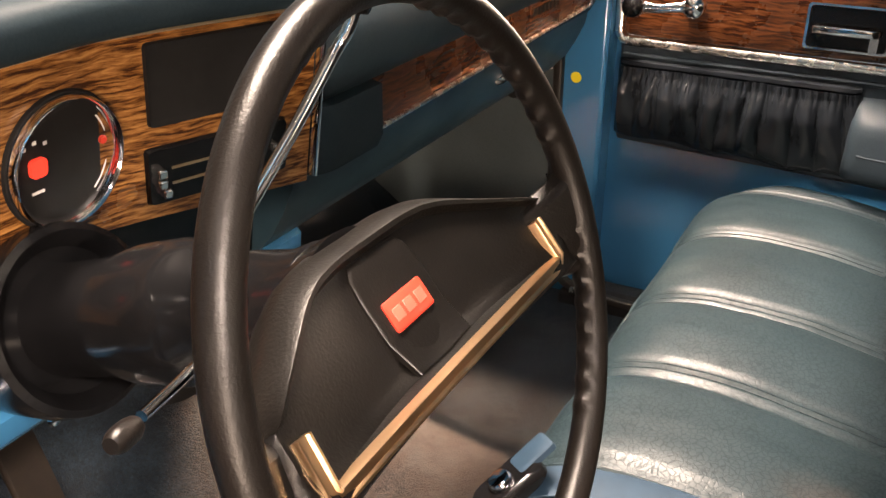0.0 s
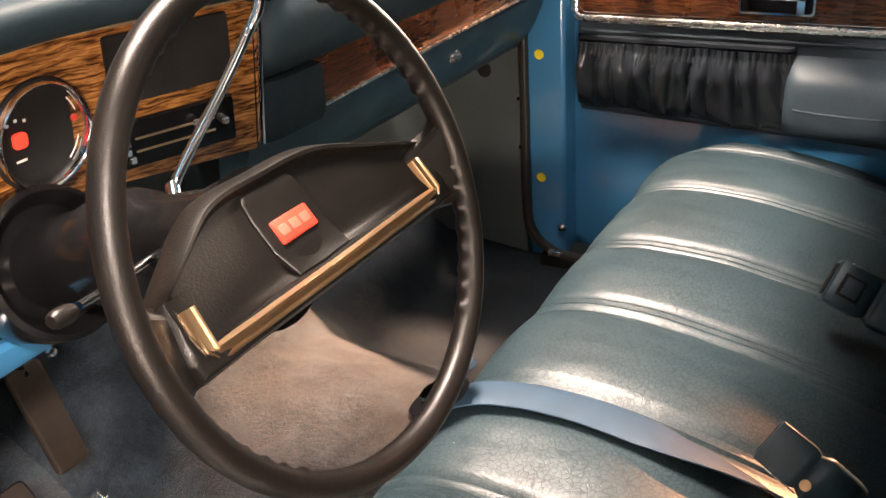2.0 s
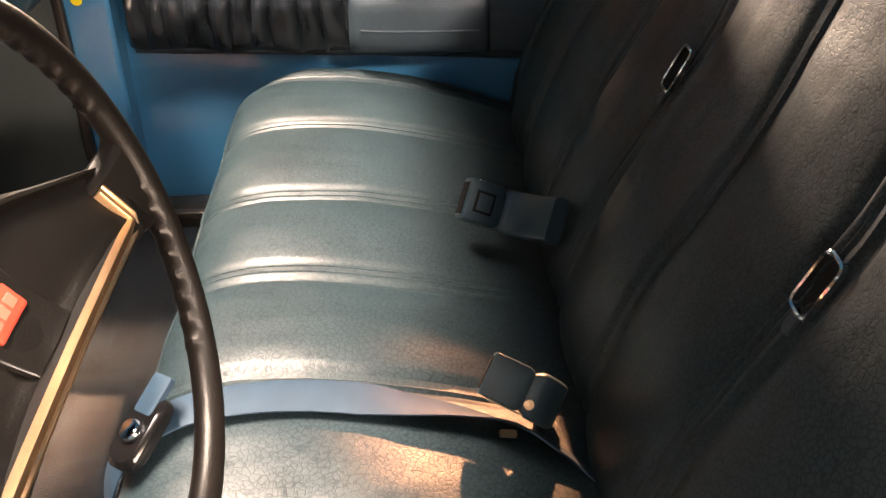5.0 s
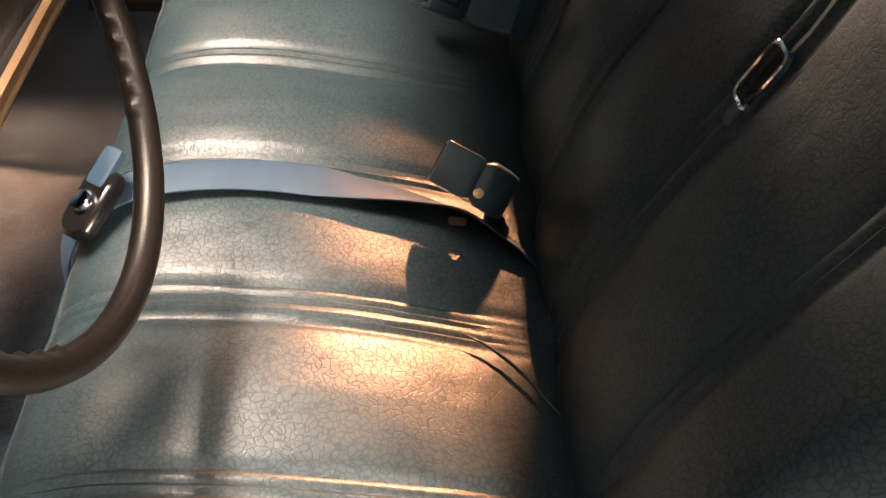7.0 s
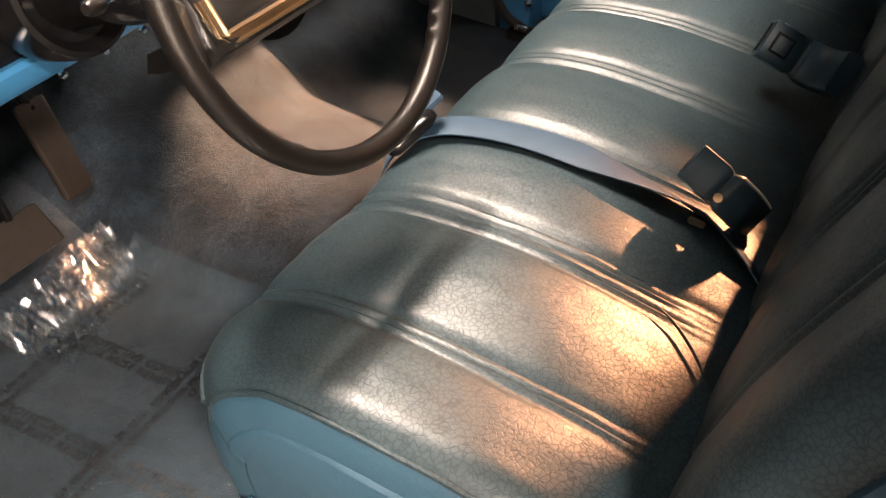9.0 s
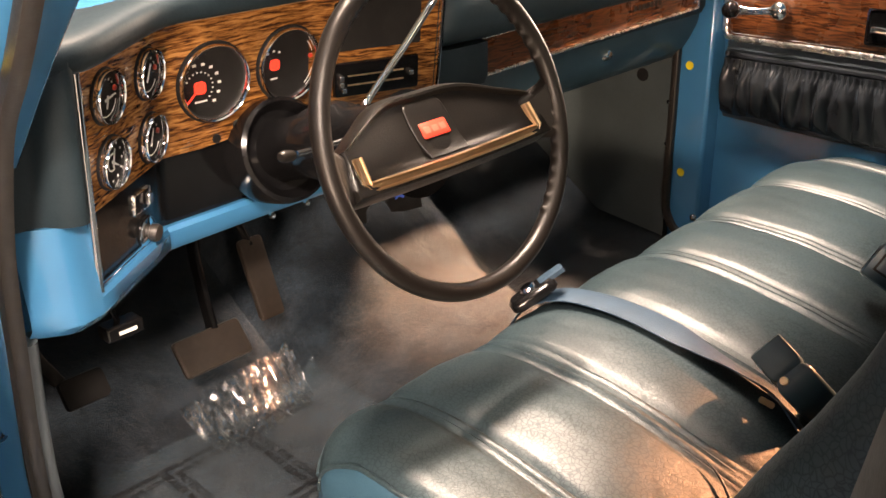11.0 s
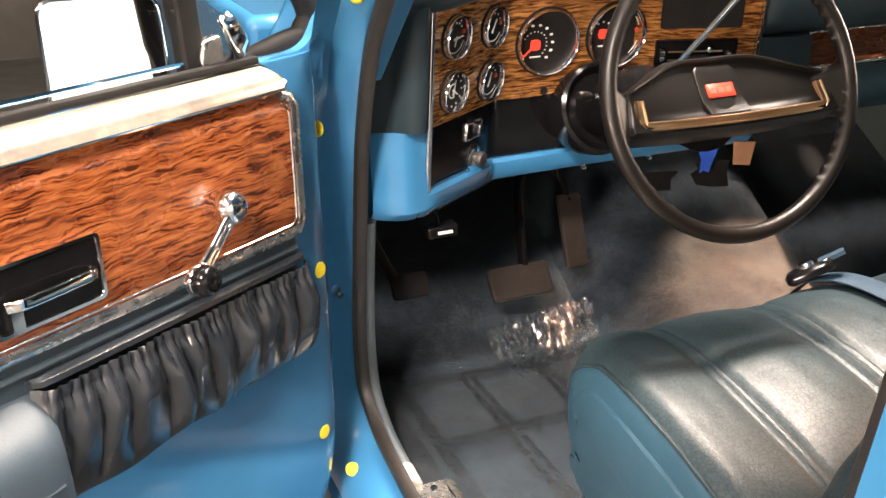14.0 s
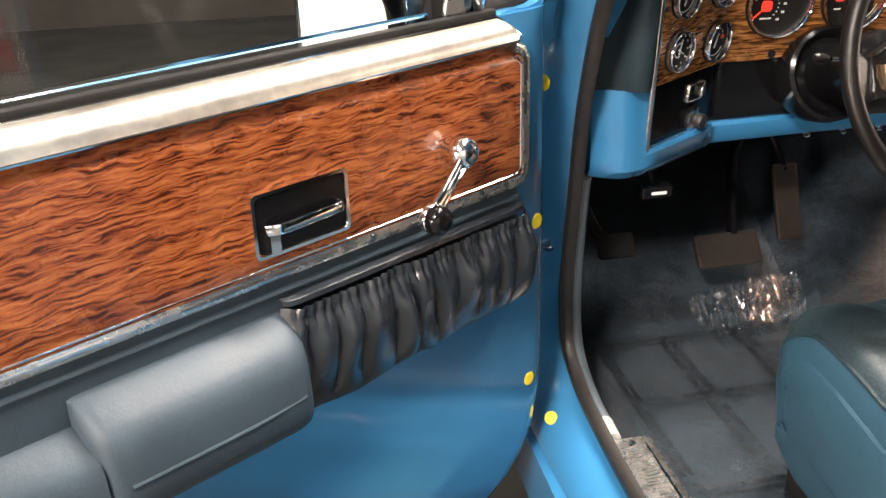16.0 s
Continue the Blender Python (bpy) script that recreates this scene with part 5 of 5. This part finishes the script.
part("wrinkle", sweep(bmesh.new(), smooth_path([(-0.298, -0.70, 0.8895), (-0.310, -0.725, 0.8845), (-0.335, -0.755, 0.876), (-0.372, -0.785, 0.867), (-0.39, -0.80, 0.862)], 6), circle(0.0022, 8), scale=lambda k: 0.3 + 0.7 * math.sin(math.pi * k)), SEAT, seat, "puckered seam")
part("front_welt", sweep(bmesh.new(), [r[WELT] for r in rings[6:-6:4]], circle(0.0042, 8)), SEAT, seat)
for sx, k in ((-1, 0), (1, -1)):
    ring = [Vector(p) for p in rings[k]]
    mid = sum(ring, Vector()) / len(ring)
    end = rings[:4] if sx < 0 else rings[-4:]
    part("end_roll", loft(bmesh.new(), [r[WELT:70] for r in end], closed=False), SEAT_SIDE, seat, "smooth blue vinyl rolled end")
    part("side_panel", loft(bmesh.new(), [[mid + (p - mid) * q + Vector((sx * d, 0, 0)) for p in ring] for q, d in ((1.0, 0.0), (0.985, 0.003), (0.95, 0.005))]), SEAT_SIDE, seat, "smooth blue vinyl side panel")
    part("side_welt", sweep(bmesh.new(), [Vector(p) for p in rings[3 if sx < 0 else -4][WELT:68]], circle(0.0036, 8), up=(1, 0, 0)), SEAT, seat)
rings = upholstery(BACK, 5, lambda p: 0.06, lambda x, p: pipe_relief(x) * (1.0 if p.y > -1.02 and p.z > 0.86 else 0.0))
part("backrest", loft(bmesh.new(), rings), SEAT, seat, "tall vinyl backrest with pipes")
for sx, k in ((-1, 0), (1, -1)):
    ring = [Vector(p) for p in rings[k]]
    mid = sum(ring, Vector()) / len(ring)
    part("back_side_panel", loft(bmesh.new(), [[mid + (p - mid) * q + Vector((sx * d, 0, 0)) for p in ring] for q, d in ((1.0, 0.0), (0.985, 0.004), (0.95, 0.006))]), SEAT_SIDE, seat, "smooth blue vinyl side panel")
part("base", boxed((-0.60, -0.88, 0.60), (0.72, -0.36, 0.70)), BLACKM, seat)

# ---- seat belts ----
belt = thing("seat_belt", "blue webbing lap belt lying across the seat cushion", "seat belt")
path = [(-0.172, -0.80, 0.850), (-0.150, -0.765, 0.872), (-0.126, -0.715, 0.894), (-0.119, -0.655, 0.912), (-0.118, -0.59, 0.926), (-0.116, -0.53, 0.936), (-0.116, -0.465, 0.942), (-0.123, -0.40, 0.944), (-0.134, -0.345, 0.938), (-0.148, -0.300, 0.915), (-0.160, -0.268, 0.865), (-0.165, -0.262, 0.79), (-0.165, -0.285, 0.68)]
part("strap", sweep(bmesh.new(), smooth_path(path, 6), rounded(0.045, 0.0028, 0.0012, 2), up=(-0.12, 0.3, 1), twist=lambda k: 58 * min(1.0, max(0.0, (0.40 - k) / 0.22))), BELT, belt)


def facing(o, along, normal):
    """Local y runs along, local z as near as can be to normal."""
    y = Vector(along).normalized()
    z = Vector(normal)
    z = (z - y * z.dot(y)).normalized()
    return axes(o, y.cross(z), y, z)


tm = facing((-0.164, -0.316, 0.940), (-0.70, 0.46, -0.52), (-0.30, 0.50, 0.80))
part("tongue", put(loft(bmesh.new(), [[(x, y, z) for x, y in rounded(0.046 * k, 0.082 * k, 0.014, 3)] for k, z in ((0.9, -0.008), (1, -0.004), (1, 0.006), (0.86, 0.012))]), tm), BLACK, belt, "black tongue housing")
part("tongue_tab", put(loft(bmesh.new(), [[(x, y, z) for x, y in rounded(0.030 * k, 0.044 * k, 0.004, 2, 0.002, -0.040)] for k, z in ((1, 0.006), (1, 0.0125), (0.92, 0.0135))]), tm), BELT, belt, "blue tongue cover")
part("tongue_stud", put(lathe(bmesh.new(), [(0.013, 0.008), (0.0135, 0.015), (0.011, 0.019), (0.003, 0.0185)], 20), tm @ pose(0.0, 0.002, 0)), CHROME, belt, "round chrome stud")


part("adjuster_tip", put(loft(bmesh.new(), [[(x, y, z) for x, y in rounded(0.009, 0.022, 0.003, 2)] for z in (0.0, 0.003)]), facing((-0.136, -0.698, 0.8935), (0.25, -0.90, -0.35), (-0.6, 0.1, 0.8))), GOLD, belt, "small brass strap tip")


def buckle(m, label):
    b = thing("belt_buckle", label, "belt buckle", m, "buckles on the seat")
    part("housing", loft(bmesh.new(), [[(x, y, z) for x, z in rounded(w, t, 0.003, 2)] for y, w, t in ((0.0, 0.044, 0.020), (0.002, 0.049, 0.025), (0.040, 0.050, 0.026), (0.046, 0.046, 0.022), (0.049, 0.040, 0.017))]), BUCKLE, b, "", True, 0.0015)
    part("mouth", boxed((-0.019, -0.0012, -0.007), (0.019, 0.0012, 0.007)), BLACKM, b, "dark slot")
    part("button_well", boxed((-0.013, 0.010, -0.0142), (0.013, 0.034, -0.0122)), BLACKM, b, "dark square well")
    part("button", boxed((-0.010, 0.013, -0.0152), (0.010, 0.031, -0.0140)), BUCKLE, b, "release button", True, 0.001)
    part("edge_plate", boxed((0.0245, 0.012, -0.006), (0.0262, 0.052, 0.006)), BRUSHED, b, "bright steel edge", True, 0.0006)
    part("rivet", put(lathe(bmesh.new(), [(0.006, 0.0), (0.0055, 0.003), (0.001, 0.004)], 12), pose(0.012, 0.055, 0.0105)), GOLD, b, "small brass rivet")
    part("boot", sweep(bmesh.new(), smooth_path([(0, 0.046, 0.0), (0, 0.058, -0.001), (0, 0.072, -0.010), (0, 0.084, -0.032), (0, 0.090, -0.070)], 5), rounded(0.050, 0.020, 0.006, 3), up=(0, 0, 1), scale=lambda k: 0.80 + 0.28 * min(1.0, k * 4)), BUCKLE, b, "webbing sleeve")
    return b


buckle(facing((-0.110, -0.676, 0.961), (-0.26, -0.84, -0.36), (-0.72, 0.05, 0.66)), "dark teal plastic belt buckle leaning on the backrest beside the strap")
buckle(facing((0.252, -0.674, 0.968), (0.10, -0.86, -0.42), (0.80, -0.04, -0.60)) @ Matrix.Scale(1.2, 4), "dark teal plastic belt buckle with square button at the seat back")
# backrest tie-downs
for x in (-0.285, 0.160, 0.585):
    tie = thing("strap_slide", "bright chrome rectangular slide on the backrest piping", "strap slide", None, "slides on the backrest")
    tm = axes((x, -0.933, 1.186), Vector((1, 0, 0)), Vector((0, -0.42, 0.908)), Vector((0, 0.908, 0.42)))
    part("loop", put(frame_strip(rounded(0.030, 0.056, 0.008, 3), 0.005, 0.006, Matrix()), tm @ Matrix.Translation((0, 0, 0.009))), CHROME, tie)
    part("tab", put(loft(bmesh.new(), [[(a, b, d) for a, b in rounded(0.016 * k, 0.020 * k, 0.005, 3, 0, -0.040)] for k, d in ((1, 0.004), (1, 0.009), (0.8, 0.011))]), tm), PANEL, tie, "pale vinyl tab")
    part("insert", put(loft(bmesh.new(), [[(a, b, d) for a, b in rounded(0.020, 0.046, 0.005, 3)] for d in (0.004, 0.007)]), tm), BLACKM, tie)

# ---- pedals ----
brake = thing("brake_pedal", "wide worn brown rubber brake pedal on a dark arm", "pedal")
bmx = axes((-0.442, 0.20, 0.762), Vector((1, 0, 0)), Vector((0, 0.62, 0.78)), Vector((0, -0.78, 0.62)))
part("pad", put(loft(bmesh.new(), [[(x, y, z) for x, y in rounded(0.138 * k, 0.070 * k, 0.008, 3)] for k, z in ((0.96, 0), (1, 0.004), (1, 0.012), (0.95, 0.016))]), bmx), PEDAL, brake)
part("arm", sweep(bmesh.new(), smooth_path([(-0.425, 0.215, 0.79), (-0.415, 0.25, 0.86), (-0.425, 0.24, 0.96), (-0.43, 0.17, 1.06)], 5), rounded(0.012, 0.028, 0.004, 2), up=(0, 1, 0)), BLACK, brake)
gas = thing("gas_pedal", "tall narrow worn brown rubber accelerator pedal", "pedal")
bmx = axes((-0.308, 0.225, 0.848), Vector((1, 0, 0.0)), Vector((0, 0.35, 0.94)), Vector((0, -0.94, 0.35)))
part("pad", put(loft(bmesh.new(), [[(x, y, z) for x, y in rounded(0.052 * k, 0.155 * k, 0.006, 3)] for k, z in ((0.96, 0), (1, 0.004), (1, 0.010), (0.94, 0.013))]), bmx), PEDAL, gas)
part("arm", sweep(bmesh.new(), smooth_path([(-0.308, 0.24, 0.91), (-0.32, 0.27, 0.96), (-0.36, 0.33, 1.02)], 5), circle(0.007, 8)), BLACK, gas)
park = thing("parking_brake_pedal", "small dark rubber parking brake pedal near the kick panel", "pedal")
bmx = axes((-0.702, 0.15, 0.822), Vector((1, 0, 0.0)), Vector((0, 0.5, 0.86)), Vector((0, -0.86, 0.5)))
part("pad", put(loft(bmesh.new(), [[(x, y, z) for x, y in rounded(0.075 * k, 0.05 * k, 0.008, 3)] for k, z in ((0.96, 0), (1, 0.004), (0.95, 0.012))]), bmx), BLACKM, park)
part("arm", sweep(bmesh.new(), smooth_path([(-0.73, 0.17, 0.84), (-0.76, 0.2, 0.92), (-0.77, 0.2, 1.05)], 5), rounded(0.02, 0.03, 0.004, 2), up=(0, 1, 0)), BLACKM, park)
pull = thing("brake_release_handle", "small dark release handle with a pale printed strip under the dash", "handle")
part("handle", boxed((-0.735, -0.05, 0.992), (-0.68, -0.02, 1.014)), BLACK, pull, "", True, 0.004)
part("print", boxed((-0.718, -0.0515, 1.0005), (-0.692, -0.0502, 1.0055)), WHITE, pull, "unreadable pale print")
part("rod", sweep(bmesh.new(), [(-0.71, -0.035, 1.01), (-0.715, -0.02, 1.05)], circle(0.004, 8)), BLACK, pull)

# ---- clear floor film ----
def film_material(name, rough, ior, haze, bump_size):
    m, nt, g = clear(name, (0.90, 0.90, 0.91), rough, ior)
    fv = coords(nt)
    fb = nt.nodes.new("ShaderNodeBump")
    fb.inputs["Strength"].default_value, fb.inputs["Distance"].default_value = 0.6, bump_size
    nt.links.new(noise_tex(nt, fv, 26.0, 5.0, 0.6, 0.8), fb.inputs["Height"])
    nt.links.new(fb.outputs["Normal"], g.inputs["Normal"])
    d = nt.nodes.new("ShaderNodeBsdfDiffuse")
    d.inputs["Color"].default_value = (0.30, 0.50, 0.62, 1)
    mx = nt.nodes.new("ShaderNodeMixShader")
    mx.inputs[0].default_value = haze
    out = nt.nodes["Material Output"].inputs["Surface"]
    nt.links.new(out.links[0].from_socket, mx.inputs[1])
    nt.links.new(d.outputs[0], mx.inputs[2])
    nt.links.new(mx.outputs[0], out)
    return m


film_m = film_material("clear_floor_film", 0.14, 1.5, 0.034, 0.006)
crumple_m = film_material("crumpled_film", 0.15, 3.4, 0.012, 0.002)
film = thing("floor_film", "clear crinkled protective film printed with removal notices on the carpet", "floor film")


def film_point(u, v, lift=0.0):
    x = -0.775 + 0.538 * u
    y = -0.60 + 0.78 * v
    z = floor_height(x, y) + 0.011 + 0.003 * noise.noise((x * 13, y * 13, 0)) + 0.003 * abs(noise.noise((x * 5, y * 24, 2)))
    return Vector((x, y, z + lift))


bm = bmesh.new()
NXF, NYF = 150, 130
grid = [[bm.verts.new(film_point(i / NXF, j / NYF)) for i in range(NXF + 1)] for j in range(NYF + 1)]
for a, b in zip(grid, grid[1:]):
    for i in range(NXF):
        bm.faces.new((a[i], a[i + 1], b[i + 1], b[i]))
sheet = part("sheet", bm, film_m, film)
sheet.visible_shadow = False
# crumpled front edge: long sharp folds in two layers
for layer, (lift, seed) in enumerate(((0.008, 3), (0.018, 8))):
    rnd = random.Random(seed)
    bm = bmesh.new()
    NU, NV = 52, 13
    heights = [rnd.choice((0.0, 0.003, 0.008, 0.014)) * rnd.uniform(0.5, 1.0) for _ in range(NU + 1)]
    wander = [rnd.uniform(-1, 1) for _ in range(NU + 1)]
    grid = []
    for j in range(NV + 1):
        row = []
        for i in range(NU + 1):
            v = j / NV
            u = i / NU + (0.022 * math.sin(2.2 * v + 3 * wander[i]) + 0.0015 * rnd.uniform(-1, 1)) * (1 if 0 < i < NU else 0)
            far = Vector((-0.514, 0.214, 0)).lerp(Vector((-0.248, 0.240, 0)), u)
            near = Vector((-0.490, 0.085, 0)).lerp(Vector((-0.262, 0.135, 0)), u)
            p = near.lerp(far, min(1.0, v + (0.10 * wander[i] if j == 0 else 0.02 * wander[i])))
            ridge = heights[i] * (0.35 + 0.65 * v) * (0.75 + 0.5 * noise.noise((i * 0.7, v * 2.5, seed))) + 0.010 * noise.noise((i * 5.13, v * 4.0, seed * 1.7))
            row.append(bm.verts.new((p.x, p.y, floor_height(min(p.x, -0.30), p.y) + lift * (0.2 + 0.8 * v) + ridge + 0.006)))
        grid.append(row)
    for a, b in zip(grid, grid[1:]):
        for i in range(NU):
            if layer and rnd.random() < 0.4:
                continue
            bm.faces.new((a[i], a[i + 1], b[i + 1]))
            bm.faces.new((a[i], b[i + 1], b[i]))
    fold = part("crumpled_edge", bm, crumple_m, film, "crumpled shiny film edge", False)
    fold.visible_shadow = False


def notice(text, u, v, turn, size):
    """One printed line lying on the film."""
    c = bpy.data.curves.new("print", "FONT")
    c.body, c.size, c.align_x, c.align_y = text, size, "CENTER", "CENTER"
    c.space_character = 1.1
    c.offset = 0.0004
    tmp = bpy.data.objects.new("print", c)
    me = bpy.data.meshes.new_from_object(tmp)
    bpy.data.objects.remove(tmp)
    p = film_point(u, v)
    rot = Matrix.Rotation(radians(turn), 4, "Z")
    for vert in me.vertices:
        q = rot @ vert.co
        uu, vv = u + q.x / 0.538, v + q.y / 0.78
        vert.co = film_point(uu, vv, 0.0012)
    me.materials.append(INK)
    ob = new("printed_notice", me)
    ob.parent = film


INK = plain("black_ink", (0.008, 0.008, 0.01), 0.6)
for u in (0.06, 0.33, 0.62):
    for v in (0.16, 0.50, 0.80):
        notice("DEALER MUST REMOVE", u - 0.014, v, -90, 0.019)
        notice("PROTECTIVE COVER", u + 0.022, v, -90, 0.019)
for v in (0.33, 0.66, 0.93):
    for u in (0.20, 0.48, 0.76):
        notice("DEALER MUST REMOVE", u, v + 0.014, 0, 0.0145)
        notice("PROTECTIVE COVER", u, v - 0.012, 0, 0.0145)

# ---- yellow marks ----
DOT = [(0.0125, -0.001), (0.011, 0.0012), (0.001, 0.0016)]
part("paint_dot", put(lathe(bmesh.new(), DOT, 16), pose(-0.1055, -0.045, 1.23, 0, -90, 0)), YELLOW, door_1, "yellow paint dot")
for s_, d, z in ((-0.066, -0.0225, 1.031), (-0.050, -0.0225, 0.766)):
    part("paint_dot", put(lathe(bmesh.new(), DOT, 16), pose(s_, d, z, -90, 0, 0)), YELLOW, door_1, "yellow paint dot")
for o, n in (((-0.889, -0.219, 1.421), (-0.25, -0.9, 0.3)), ((-0.914, -0.145, 0.651), (-0.5, -0.6, 0.62))):
    part("paint_dot", put(lathe(bmesh.new(), [(0.0115, -0.012), (0.0115, 0.004), (0.010, 0.0055), (0.001, 0.006)], 16), facing(o, Vector(n).cross((0.3, 0.2, 1)), n)), YELLOW, pillar, "yellow paint dot")
for y, z in ((-0.02, 1.083), (-0.02, 0.817)):
    part("paint_dot", put(lathe(bmesh.new(), [(0.011, -0.001), (0.010, 0.0012), (0.001, 0.0015)], 16), pose(0.785, y, z, 0, -90, 0)), YELLOW, pp, "yellow paint dot")

# ---- bits hanging under the column ----
def hanging(outline, y, lean_, wave):
    def at(x, z, back):
        return (x, y + lean_ * (1.08 - z) + wave * math.sin(x * 120) + back, z)
    return loft(bmesh.new(), [[at(x, z, 0.0) for x, z in outline], [at(x, z, 0.002) for x, z in outline]])


tape = thing("masking_tape", "torn piece of blue tape hanging under the dash", "tape")
part("strip", hanging([(-0.198, 1.086), (-0.148, 1.08), (-0.156, 1.05), (-0.16, 1.028), (-0.173, 1.034), (-0.18, 1.03), (-0.182, 1.056)], -0.034, 0.2, 0.001), TAPE, tape)
card = thing("paper_tag", "small brown paper tag tucked under the dash", "tag")
part("sheet", hanging([(-0.114, 1.084), (-0.064, 1.078), (-0.066, 1.03), (-0.104, 1.036)], -0.030, 0.15, 0.002), CARD, card)
flap = thing("cover_flap", "torn black cover hanging below the steering column", "cover")
part("left_sheet", hanging([(-0.286, 1.038), (-0.216, 1.032), (-0.208, 1.026), (-0.224, 1.016), (-0.218, 0.99), (-0.258, 0.994), (-0.286, 1.008)], -0.010, 0.25, 0.003), BLACKM, flap)
part("right_sheet", hanging([(-0.18, 1.044), (-0.1, 1.04), (-0.1, 1.018), (-0.084, 0.98), (-0.132, 0.986), (-0.168, 0.998), (-0.184, 1.022), (-0.172, 1.032)], -0.018, 0.25, 0.003), BLACKM, flap)
